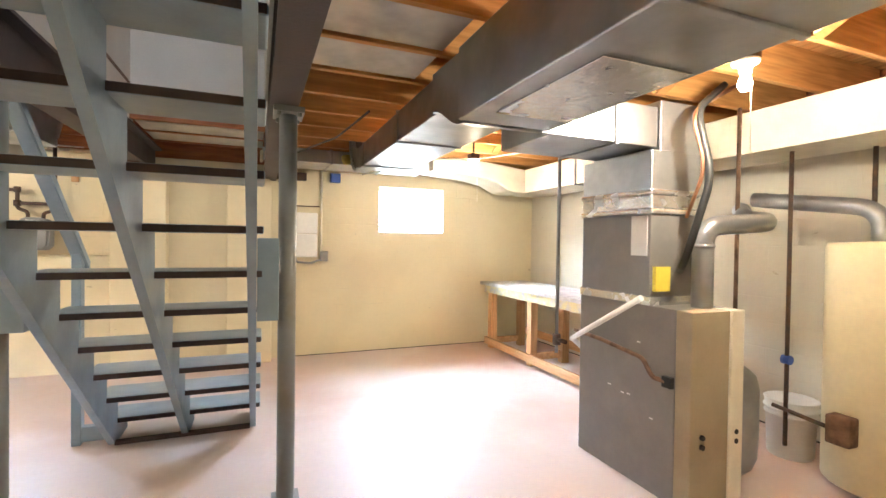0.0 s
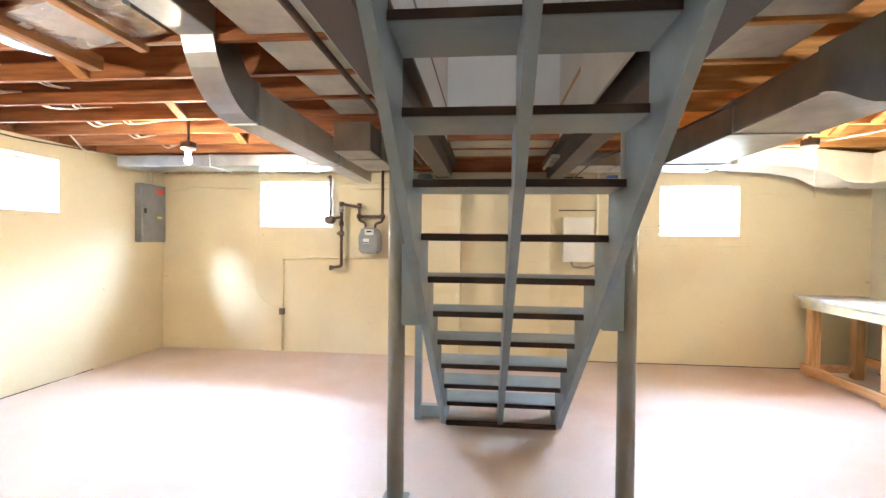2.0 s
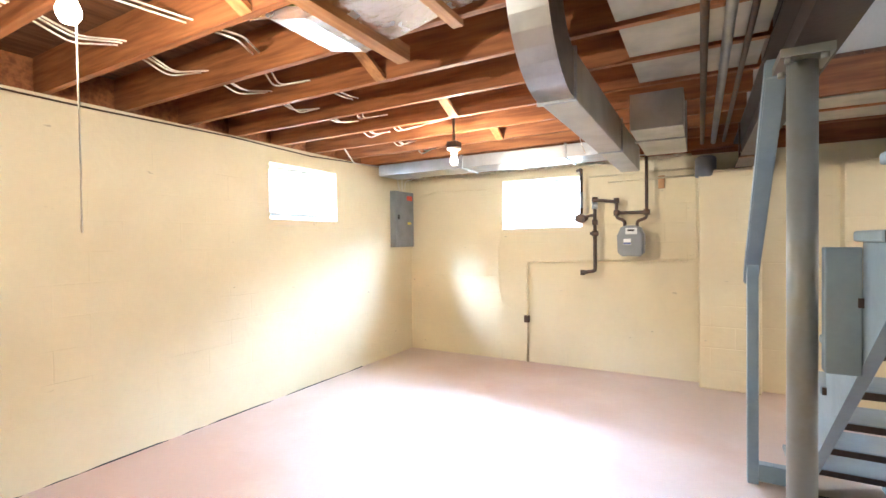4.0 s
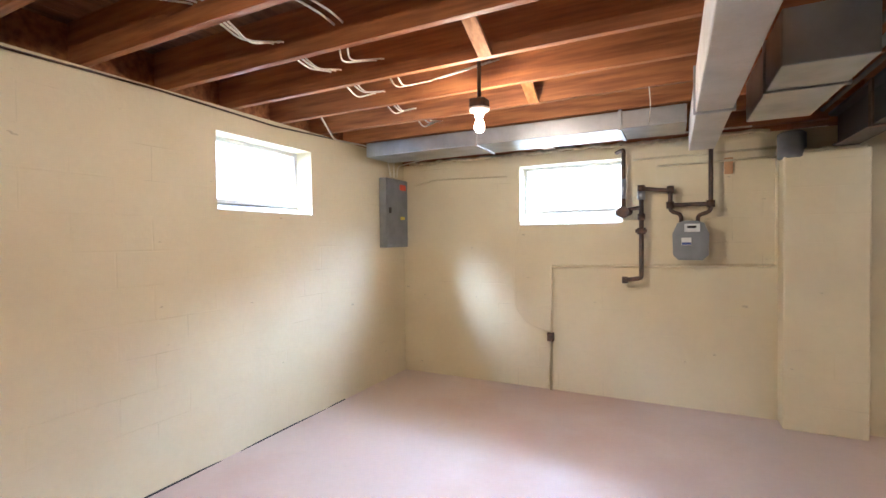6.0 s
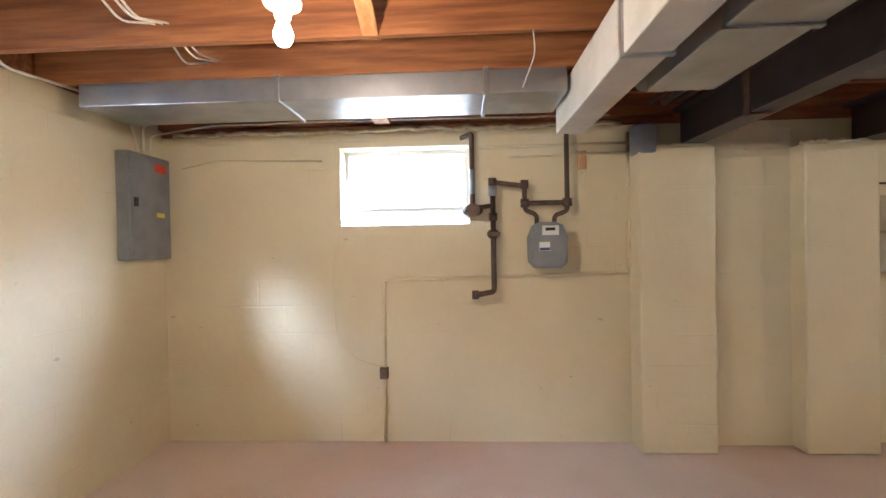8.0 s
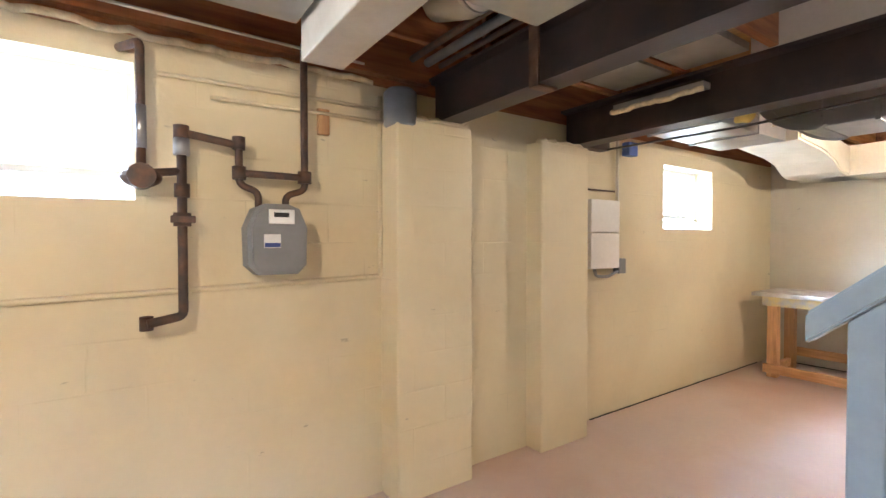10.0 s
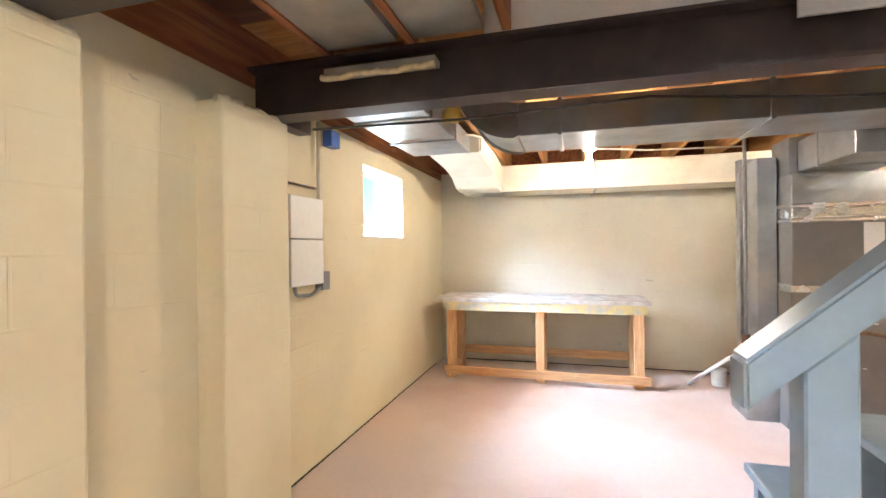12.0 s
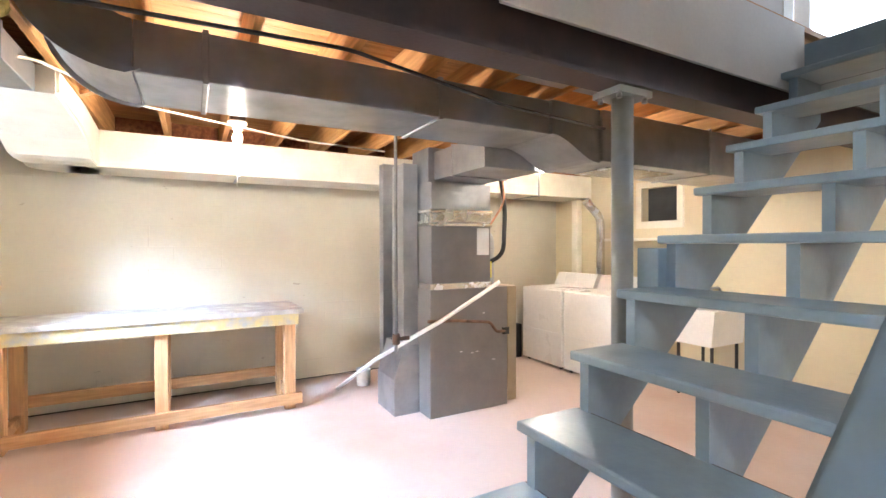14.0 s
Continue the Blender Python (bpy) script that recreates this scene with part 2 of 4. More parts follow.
def tube(bm, pts, r, seg=12, cap=True):
    """A round bar along a line of points."""
    pts = [Vector(p) for p in pts]
    rings = []
    up = None
    for i, p in enumerate(pts):
        d = (pts[min(i + 1, len(pts) - 1)] - pts[max(i - 1, 0)]).normalized()
        if up is None:
            up = d.orthogonal().normalized()
        up = (up - d * up.dot(d)).normalized()
        w = d.cross(up)
        rings.append([bm.verts.new(p + (up * math.cos(a) + w * math.sin(a)) * r) for a in [2 * math.pi * k / seg for k in range(seg)]])
    for a, b in zip(rings, rings[1:]):
        for k in range(seg):
            f = bm.faces.new((a[k], a[(k + 1) % seg], b[(k + 1) % seg], b[k]))
            f.smooth = True
    if cap:
        bm.faces.new(rings[0][::-1])
        bm.faces.new(rings[-1])
    return bm


def bend(a, b, c, r, n=6):
    """Points of a rounded corner at b between a and c."""
    a, b, c = Vector(a), Vector(b), Vector(c)
    p, q = b + (a - b).normalized() * r, b + (c - b).normalized() * r
    return [(p * (1 - t) ** 2 + b * 2 * t * (1 - t) + q * t * t) for t in [k / n for k in range(n + 1)]]


def run(points, r):
    """A polyline with rounded corners."""
    out = [Vector(points[0])]
    for a, b, c in zip(points, points[1:], points[2:]):
        out += bend(a, b, c, r)
    return out + [Vector(points[-1])]


def lathe(bm, prof, cx, cy, seg=28):
    """A turned shape: (radius, height) pairs about an upright axis."""
    rings = [[bm.verts.new((cx + r * math.cos(2 * math.pi * k / seg), cy + r * math.sin(2 * math.pi * k / seg), z)) for k in range(seg)] for r, z in prof]
    for a, b in zip(rings, rings[1:]):
        for k in range(seg):
            f = bm.faces.new((a[k], a[(k + 1) % seg], b[(k + 1) % seg], b[k]))
            f.smooth = True
    bm.faces.new(rings[0][::-1])
    bm.faces.new(rings[-1])
    return bm


def prism(bm, poly, axis, lo, hi):
    """A flat outline pushed along an axis: outline in (y, z) for x, (x, z) for y, (x, y) for z."""
    def at(p, h):
        return {"x": (h, p[0], p[1]), "y": (p[0], h, p[1]), "z": (p[0], p[1], h)}[axis]
    a = [bm.verts.new(at(p, lo)) for p in poly]
    b = [bm.verts.new(at(p, hi)) for p in poly]
    n = len(poly)
    for k in range(n):
        bm.faces.new((a[k], a[(k + 1) % n], b[(k + 1) % n], b[k]))
    bm.faces.new(a[::-1])
    bm.faces.new(b)
    bmesh.ops.recalc_face_normals(bm, faces=bm.faces[:])
    return bm


def part(name, bm, material, parent=None, label=""):
    me = bpy.data.meshes.new(name)
    bm.to_mesh(me)
    bm.free()
    me.materials.append(material)
    ob = new(name, me)
    if parent is not None:
        ob.parent = parent
        ob.matrix_parent_inverse = parent.matrix_basis.inverted()
    if label:
        ob["label"] = label
    return ob


def B():
    return bmesh.new()


def thing(name, label, category, at=(0, 0, 0), group=""):
    e = new(name)
    e.location = at
    e.empty_display_size = 0.1
    return tagged(e, label, category, group)


def solid(name, bm, material, label, category="", group="", kind=""):
    return tagged(part(name, bm, material), label, category, group, kind)


# ---- structure ----
XW, XE, YS, YN, ZJ, ZF = -4.70, 3.80, 0.70, 6.75, 2.35, 2.585
W1, W2, WW = (-3.37, -2.43, 1.58, 2.15), (1.52, 2.40, 1.51, 2.09), (4.42, 5.30, 1.66, 2.18)
TH = 0.30

bm = B()
box(bm, XW - TH, XE + TH, YS - TH, YN + TH, -0.15, 0.0)
solid("floor", bm, M_FLOOR, "worn pinkish painted concrete basement floor", "floor", kind="structure")


def wall_x(bm, y0, y1, xa, xb, z1, holes):
    """A wall along x with rectangular holes (x0, x1, z0, z1)."""
    x = xa
    for h0, h1, a, b in sorted(holes):
        box(bm, x, h0, y0, y1, 0, z1)
        box(bm, h0, h1, y0, y1, 0, a)
        box(bm, h0, h1, y0, y1, b, z1)
        x = h1
    box(bm, x, xb, y0, y1, 0, z1)


def wall_y(bm, x0, x1, ya, yb, z1, holes):
    y = ya
    for h0, h1, a, b in sorted(holes):
        box(bm, x0, x1, y, h0, 0, z1)
        box(bm, x0, x1, h0, h1, 0, a)
        box(bm, x0, x1, h0, h1, b, z1)
        y = h1
    box(bm, x0, x1, y, yb, 0, z1)


WTOP = 2.345
bm = B()
wall_x(bm, YN, YN + TH, XW - TH, XE + TH, 2.26, [W1, W2])
solid("wall_north", bm, M_WN, "cream-painted concrete block basement wall", "wall", kind="structure")
bm = B()
wall_y(bm, XW - TH, XW, YS - TH, YN, WTOP, [WW])
solid("wall_west", bm, M_WX, "cream-painted concrete block basement wall", "wall", kind="structure")
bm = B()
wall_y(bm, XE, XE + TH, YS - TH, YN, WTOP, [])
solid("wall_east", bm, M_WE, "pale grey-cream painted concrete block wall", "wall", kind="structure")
SW = (1.93, 2.37, 1.68, 2.06)
bm = B()
wall_x(bm, YS - TH, YS, XW, XE, WTOP, [SW])
solid("wall_south", bm, M_WN, "cream-painted concrete block basement wall", "wall", kind="structure")
# sill timbers and rim boards above the block
for nm, b6 in (("rim_north", (XW - TH, XE + TH, YN + 0.05, YN + TH, 2.26, ZF)), ("rim_south", (XW, XE, YS - TH, YS - 0.12, WTOP, ZF)), ("rim_west", (XW - TH, XW - 0.14, YS - TH, YN + 0.05, WTOP, ZF)), ("rim_east", (XE + 0.14, XE + TH, YS - TH, YN + 0.05, WTOP, ZF))):
    bm = B()
    box(bm, *b6)
    solid(nm, bm, M_JOIST, "stained timber rim board on the block wall", "rim board", kind="structure")
bm = B()
box(bm, XW, -1.0, YN - 0.02, YN + 0.05, 2.262, 2.30)
box(bm, XW, -1.0, YN - 0.05, YN + 0.05, 2.31, 2.35)
solid("sill_plate", bm, M_JOIST, "reddish timber sill plate on the block wall", "sill plate", kind="structure")
# piers that carry the beams
for nm, xa, xb in (("pier_west", -1.30, -0.80), ("pier_east", -0.23, 0.24)):
    bm = B()
    box(bm, xa, xb, YN - 0.19, YN + 0.01, 0, 2.06, 0.012)
    solid(nm, bm, M_WN, "cream-painted block pier against the wall", "pier", kind="structure")
bm = B()
box(bm, -0.80, -0.23, YN - 0.05, YN + 0.01, 0, 2.10)
solid("wall_infill", bm, M_WN, "cream-painted shallow block infill between piers", "wall", kind="structure")

# subfloor, with the stair opening left free
SX0, SX1, SY0, SY1 = -0.87, 0.14, YS, 5.40
bm, bm2 = B(), B()
for k in range(int((XE - XW + 0.6) / 0.14)):
    x0 = XW - 0.3 + k * 0.14
    x1 = x0 + 0.136
    if x1 > SX0 - 0.02 and x0 < SX1 + 0.02:
        box(bm, x0, x1, SY1, YN + TH, ZF, ZF + 0.025)
    else:
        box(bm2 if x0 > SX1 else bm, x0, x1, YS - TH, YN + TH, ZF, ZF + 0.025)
box(bm, XW - TH, SX0, YS - TH, YN + TH, ZF + 0.027, ZF + 0.06)
box(bm2, SX1, XE + TH, YS - TH, YN + TH, ZF + 0.027, ZF + 0.06)
box(bm, SX0, SX1, SY1, YN + TH, ZF + 0.027, ZF + 0.06)
# same boards on both sides; shade (west) and bulb light (east) are in the colours
solid("ceiling_west", bm, M_SUB_SHADE, "brown board subfloor seen from below, bay shade in its colour", "ceiling", kind="structure")
solid("ceiling_east", bm2, M_SUB_LIT, "orange board subfloor seen from below, bulb light in its colour", "ceiling", kind="structure")

JY = [0.98 + 0.44 * k for k in range(13)]


def joist(xa, xb, y, m=None):
    bm = B()
    box(bm, xa, xb, y - 0.02, y + 0.02, ZJ, ZF - 0.002, 0.004)
    return solid("joist", bm, m or M_JOIST, "orange-brown exposed timber floor joist", "joist", "floor joists", "structure")


BX1, BX2 = -0.94, 0.21
for y in JY:
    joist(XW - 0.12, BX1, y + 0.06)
    joist(BX2, XE + 0.12, y + 0.06, M_JOIST_LIT)
    if y + 0.06 > SY1 + 0.03:
        joist(BX1 + 0.02, BX2 - 0.02, y + 0.02)


# steel beams
def beam(name, cx):
    bm = B()
    hw = 0.07
    prism(bm, [(cx - hw, 2.08), (cx + hw, 2.08), (cx + hw, 2.098), (cx + 0.008, 2.105), (cx + 0.008, 2.32), (cx + hw, 2.328), (cx + hw, 2.345), (cx - hw, 2.345), (cx - hw, 2.328), (cx - 0.008, 2.32), (cx - 0.008, 2.105), (cx - hw, 2.098)], "y", YS - 0.05, YN - 0.02)
    solid(name, bm, M_STEEL, "dark brown painted steel beam", "beam", kind="structure")


beam("beam_west", BX1)
beam("beam_east", BX2)


def steel_post(x, y):
    e = thing("support_post", "round painted steel column under the beam", "column", (x, y, 0), "columns by the stairs")
    bm = B()
    tube(bm, [(x, y, 0.012), (x, y, 2.05)], 0.046, 24)
    part("shaft", bm, M_POST, e)
    bm = B()
    box(bm, x - 0.075, x + 0.075, y - 0.10, y + 0.10, 2.05, 2.079)
    for dy in (-0.08, 0.08):
        tube(bm, [(x - 0.05, y + dy, 2.03), (x - 0.05, y + dy, 2.05)], 0.012, 6)
        tube(bm, [(x + 0.05, y + dy, 2.03), (x + 0.05, y + dy, 2.05)], 0.012, 6)
    part("cap_plate", bm, M_POST, e)
    bm = B()
    box(bm, x - 0.07, x + 0.07, y - 0.07, y + 0.07, 0.0, 0.012)
    part("base_plate", bm, M_POST, e)


steel_post(-0.972, 3.605)
steel_post(0.235, 3.60)

# ---- stairs ----
R, RUN, NT = 0.2152, 0.2477, 11
F0, STEP0 = 5.267, -0.053


def stairs():
    e = thing("staircase", "blue-grey painted open wooden basement staircase", "staircase", (-0.38, 4.7, 0))
    xs = ((-0.83, -0.79), (-0.395, -0.355), (0.045, 0.085))
    for xa, xb in xs:
        poly = [(F0 - RUN - 0.02, 0.0)]
        for i in range(1, NT + 1):
            f = F0 - RUN * i - 0.025
            poly += [(f, R * i + STEP0 - 0.036), (f - RUN, R * i + STEP0 - 0.036)]
        top = poly[-1]
        poly += [(top[0], top[1] - 0.20)]
        poly += [(4.69, 0.0)]
        bm = B()
        prism(bm, poly, "x", xa, xb)
        part("stringer", bm, M_BLUE, e)
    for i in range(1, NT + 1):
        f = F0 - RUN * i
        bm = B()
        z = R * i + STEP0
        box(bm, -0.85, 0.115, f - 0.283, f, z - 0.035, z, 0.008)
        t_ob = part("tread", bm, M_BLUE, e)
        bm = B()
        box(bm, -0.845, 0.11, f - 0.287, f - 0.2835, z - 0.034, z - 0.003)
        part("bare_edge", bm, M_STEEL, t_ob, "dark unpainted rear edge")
    bm = B()
    box(bm, -0.79, 0.045, 4.66, 4.70, 0.0, 0.03, 0.004)
    part("floor_cleat", bm, M_STEEL, e, "dark timber cleat on the floor")
    # bolted blocks to the columns
    for xa, xb in ((-0.926, -0.832), (0.087, 0.19)):
        bm = B()
        box(bm, xa, xb, 3.50, 3.56, 0.98, 1.40, 0.004)
        part("bracket", bm, M_BLUE, e)
    # handrail on its newel
    sl = R / RUN
    y0, y1, z0 = 4.885, 3.82, 1.152
    bm = B()
    prism(bm, [(y0, z0), (y0, z0 + 0.078), (y1, z0 + 0.078 + (y0 - y1) * sl), (y1, z0 + (y0 - y1) * sl)], "x", -1.06, -0.985)
    bmesh.ops.bevel(bm, geom=bm.edges[:], offset=0.006, segments=2, affect="EDGES")
    part("handrail", bm, M_BLUE, e)
    bm = B()
    prism(bm, [(4.735, 0.0), (4.805, 0.0), (4.805, 1.154 + 0.075 * sl), (4.735, 1.154 + 0.145 * sl)], "x", -1.05, -0.995)
    bmesh.ops.bevel(bm, geom=bm.edges[:], offset=0.004, segments=1, affect="EDGES")
    part("newel", bm, M_BLUE, e)
    bm = B()
    box(bm, -0.995, -0.832, 4.74, 4.80, 0.02, 0.12, 0.004)
    part("newel_block", bm, M_BLUE, e)
    return e


stairs()

# landing at the head of the stairs, and the walls of the stairwell above it
bm = B()
box(bm, SX0, SX1, YS, 2.25, 2.29, 2.53)
solid("landing", bm, M_BLUE, "dark blue-grey painted stair landing", "landing", kind="structure")
bm = B()
box(bm, 0.145, 0.24, 2.45, SY1 + 0.1, 2.347, 5.0)
box(bm, 0.121, 0.137, 2.27, 4.33, 2.24, 2.62)
box(bm, SX0 - 0.13, SX0, YS, SY1 + 0.1, 2.347, 5.0)
box(bm, SX0, 0.145, SY1, SY1 + 0.1, 2.615, 5.0)
solid("stairwell_wall", bm, M_DRY, "off-white drywall lining of the stairwell", "wall", kind="structure")
bm = B()
box(bm, 0.142, 0.26, 2.35, 2.448, 2.35, 5.0)
solid("trim", bm, M_WDUCT, "cream-painted trim at the stair head", "trim", kind="structure")
bm = B()
box(bm, SX0 - 0.13, 1.4, YS - 0.1, SY1 + 0.1, 5.0, 5.08)
box(bm, 1.3, 1.4, YS, 2.45, 2.65, 5.0)
box(bm, 0.26, 1.4, 2.36, 2.45, 2.65, 5.0)
box(bm, SX0 - 0.13, -0.7, YS - 0.1, YS, 2.61, 5.0)
box(bm, 0.9, 1.4, YS - 0.1, YS, 2.61, 5.0)
box(bm, -0.7, 0.9, YS - 0.1, YS, 4.55, 5.0)
solid("stairwell_ceiling", bm, M_DRY, "off-white drywall over the landing", "ceiling", kind="structure")
d = thing("door_1", "white glazed door at the stair head", "door", (0.1, YS, 2.47))
d["kind"] = "structure"
bm = B()
for b6 in ((-0.68, -0.56, 2.48, 4.54), (0.76, 0.88, 2.48, 4.54), (-0.56, 0.76, 4.42, 4.54), (-0.56, 0.76, 2.48, 2.64)):
    box(bm, b6[0], b6[1], YS - 0.07, YS - 0.03, b6[2], b6[3])
part("door_frame", bm, M_WHITE, d)


# ---- windows ----
def window_n(name, w):
    x0, x1, z0, z1 = w
    e = thing(name, "small bright basement window with a painted metal frame", "window", ((x0 + x1) / 2, YN, z0))
    e["kind"] = "structure"
    zb = z0 + 0.11
    bm = B()
    prism(bm, [(YN - 0.012, z0), (YN + 0.20, zb - 0.005), (YN + 0.20, z0), ], "x", x0, x1)
    part("window_sill", bm, M_FRAME, e)
    bm = B()
    for b6 in ((x0, x0 + 0.03, zb, z1), (x1 - 0.03, x1, zb, z1), (x0 + 0.03, x1 - 0.03, z1 - 0.03, z1), (x0 + 0.03, x1 - 0.03, zb, zb + 0.03)):
        box(bm, b6[0], b6[1], YN + 0.16, YN + 0.20, b6[2], b6[3])
    part("window_frame", bm, M_FRAME, e)
    bm = B()
    box(bm, x0 + 0.03, x1 - 0.03, YN + 0.178, YN + 0.182, zb + 0.03, z1 - 0.03)
    g = part("pane", bm, m_glass, e)
    g.visible_shadow = False


window_n("window_1", W1)
window_n("window_2", W2)
y0, y1, z0, z1 = WW
e = thing("window_3", "small bright basement window with a painted metal frame", "window", (XW, (y0 + y1) / 2, z0))
e["kind"] = "structure"
bm = B()
prism(bm, [(XW + 0.012, z0), (XW - 0.20, z0 + 0.06), (XW - 0.20, z0)], "y", y0, y1)
part("window_sill", bm, M_FRAME, e)
bm = B()
for b6 in ((y0, y0 + 0.03, z0 + 0.06, z1), (y1 - 0.03, y1, z0 + 0.06, z1), (y0 + 0.03, y1 - 0.03, z1 - 0.03, z1), (y0 + 0.03, y1 - 0.03, z0 + 0.06, z0 + 0.09)):
    box(bm, XW - 0.20, XW - 0.16, b6[0], b6[1], b6[2], b6[3])
part("window_frame", bm, M_FRAME, e)
bm = B()
box(bm, XW - 0.182, XW - 0.178, y0 + 0.03, y1 - 0.03, z0 + 0.09, z1 - 0.03)
g = part("pane", bm, m_glass, e)
g.visible_shadow = False
e = thing("window_4", "small dark blocked window with a cream frame", "window", (2.15, YS, 1.68))
e["kind"] = "structure"
bm = B()
box(bm, SW[0], SW[1], YS - 0.14, YS - 0.10, SW[2], SW[3])
part("pane", bm, M_DARK, e)
bm = B()
for b6 in ((1.86, 1.93, 1.60, 2.13), (2.37, 2.44, 1.60, 2.13), (1.93, 2.37, 2.06, 2.13), (1.93, 2.37, 1.60, 1.68)):
    box(bm, b6[0], b6[1], YS - 0.002, YS + 0.025, b6[2], b6[3])
part("window_frame", bm, M_WDUCT, e)


# ---- lamps ----
for i, (x, y, z) in enumerate(BULBS):
    e = thing("bulb_fixture", "bare lit bulb in a white porcelain socket", "light", (x, y, z + 0.3), "bare ceiling bulbs")
    bm = B()
    lathe(bm, [(0.016, z + 0.05), (0.024, z + 0.048), (0.028, z + 0.075), (0.055, z + 0.085), (0.058, z + 0.10), (0.03, z + 0.104)], x, y, 20)
    part("socket", bm, M_WHITE, e)
    bm = B()
    lathe(bm, [(0.004, z - 0.036), (0.018, z - 0.032), (0.028, z - 0.014), (0.029, z + 0.002), (0.022, z + 0.022), (0.013, z + 0.042), (0.012, z + 0.055)], x, y, 20)
    g = part("bulb", bm, M_BULB, e)
    g.visible_shadow = False
    bm = B()
    box(bm, x - 0.045, x + 0.045, y - 0.045, y + 0.045, z + 0.10, z + 0.15, 0.006)
    tube(bm, [(x, y, z + 0.14), (x, y, ZF)], 0.012, 8)
    part("junction_box", bm, M_IRON, e)
    bulb_light((x, y, z), BULB)
for i, ln in ((1, 0.6), (3, 0.22), (2, 0.3)):
    x, y, z = BULBS[i]
    bm = B()
    tube(bm, [(x + 0.04, y, z + 0.10), (x + 0.045, y, z - 0.3), (x + 0.045, y, z - ln)], 0.0025, 6)
    solid("pull_cord", bm, M_CABLE, "thin white pull cord hanging from a bulb socket", "cord")


# ---- ducts ----
def duct(name, b6, material, label, seams=(), axis="y"):
    e = thing(name, label, "duct", ((b6[0] + b6[1]) / 2, (b6[2] + b6[3]) / 2, b6[4]))
    bm = B()
    box(bm, *b6, 0.006)
    part("duct_body", bm, material, e)
    for s in seams:
        bm = B()
        if axis == "y":
            box(bm, b6[0] - 0.01, b6[1] + 0.01, s - 0.012, s + 0.012, b6[4] - 0.01, b6[5] + 0.01, 0.003)
        else:
            box(bm, s - 0.012, s + 0.012, b6[2] - 0.01, b6[3] + 0.01, b6[4] - 0.01, b6[5] + 0.01, 0.003)
        part("seam", bm, M_GALV, e)
    return e


# white branch duct along the west bay, turning up into the joists
e = duct("branch_duct", (-1.93, -1.77, 3.6, 6.12, 2.06, 2.28), M_BRANCH, "white-painted sheet metal branch duct", (3.62, 5.0))
bm = B()
outer = [(3.6 - 0.42 * math.sin(a), 2.06 + 0.44 * (1 - math.cos(a))) for a in [k * math.pi / 20 for k in range(11)]]
inner = [(3.6 - 0.18 * math.sin(a), 2.28 + 0.20 * (1 - math.cos(a))) for a in [k * math.pi / 20 for k in range(11)]]
prism(bm, outer + inner[::-1], "x", -1.93, -1.77)
part("elbow", bm, M_GALV, e)
bm = B()
box(bm, -1.94, -1.76, 2.3, 3.2, 2.37, 2.56, 0.006)
part("upper_run", bm, M_GALV, e)
duct("north_duct", (-4.45, -1.95, 5.72, 6.10, 2.18, 2.30), M_GALV, "shiny galvanised sheet metal duct below the joists", (-2.35, -3.4), "x")
e = duct("short_duct", (-1.66, -1.37, 4.55, 5.50, 2.09, 2.31), M_GALV, "galvanised duct with a rounded turn-up", (4.9,))
bm = B()
tube(bm, [(-1.53, 5.47, 2.21), (-1.53, 5.66, 2.215), (-1.53, 5.80, 2.26), (-1.53, 5.86, 2.36)], 0.075, 20)
part("round_collar", bm, M_GALV, e)
bm = B()
tube(bm, [(-1.53, 5.60, 2.213), (-1.53, 5.62, 2.214)], 0.079, 20)
part("crimped_ring", bm, M_GALV, e)
# trunk line
duct("trunk_duct", (0.98, 1.46, 3.35, 5.45, 2.085, 2.29), M_GALV, "grey galvanised main trunk duct", (4.1, 5.2))
e = duct("wide_trunk_duct", (0.93, 1.42, YS + 0.15, 2.95, 1.95, 2.28), M_GALV, "wide grey galvanised trunk duct with an access panel", (1.8,))
bm = B()
curve = [(2.95 + 0.40 * k / 8, 1.94 + 0.145 * (0.5 - 0.5 * math.cos(math.pi * k / 8))) for k in range(9)]
prism(bm, curve + [(3.35, 2.29), (2.95, 2.28)], "x", 0.955, 1.43)
part("transition", bm, M_GALV, e)
bm = B()
box(bm, 1.02, 1.38, 2.1, 2.75, 1.940, 1.948, 0.002)
part("access_panel", bm, M_FOIL, e)
e = duct("plenum_takeoff", (1.462, 2.20, 3.0, 3.5, 1.95, 2.18), M_GALV, "galvanised duct between plenum and trunk", (1.9,), "x")
# curved takeoff at the north end of the trunk
e = thing("trunk_end_elbow", "galvanised duct elbow turning up at the trunk end", "duct", (1.2, 5.9, 2.05))
bm = B()
outer = [(5.455 + 0.36 * math.sin(a), 2.085 + 0.36 * (1 - math.cos(a))) for a in [k * math.pi / 20 for k in range(11)]]
inner = [(5.455 + 0.13 * math.sin(a), 2.29 + 0.13 * (1 - math.cos(a))) for a in [k * math.pi / 20 for k in range(11)]]
prism(bm, outer + inner[::-1], "x", 0.98, 1.46)
part("elbow", bm, M_GALV, e)
for xx in (0.972, 1.468):
    bm = B()
    prism(bm, [(y + 0.02 * (k < 11), z - 0.012 * (k < 11)) for k, (y, z) in enumerate(outer + [(y - 0.03, z + 0.012) for y, z in outer[::-1]])], "x", xx - 0.008, xx + 0.008)
    part("standing_seam", bm, M_GALV, e)
duct("north_branch_duct", (0.3, 1.9, 5.95, 6.45, 2.2, 2.34), M_GALV, "flat galvanised branch duct near the wall", (0.8, 1.4), "x")
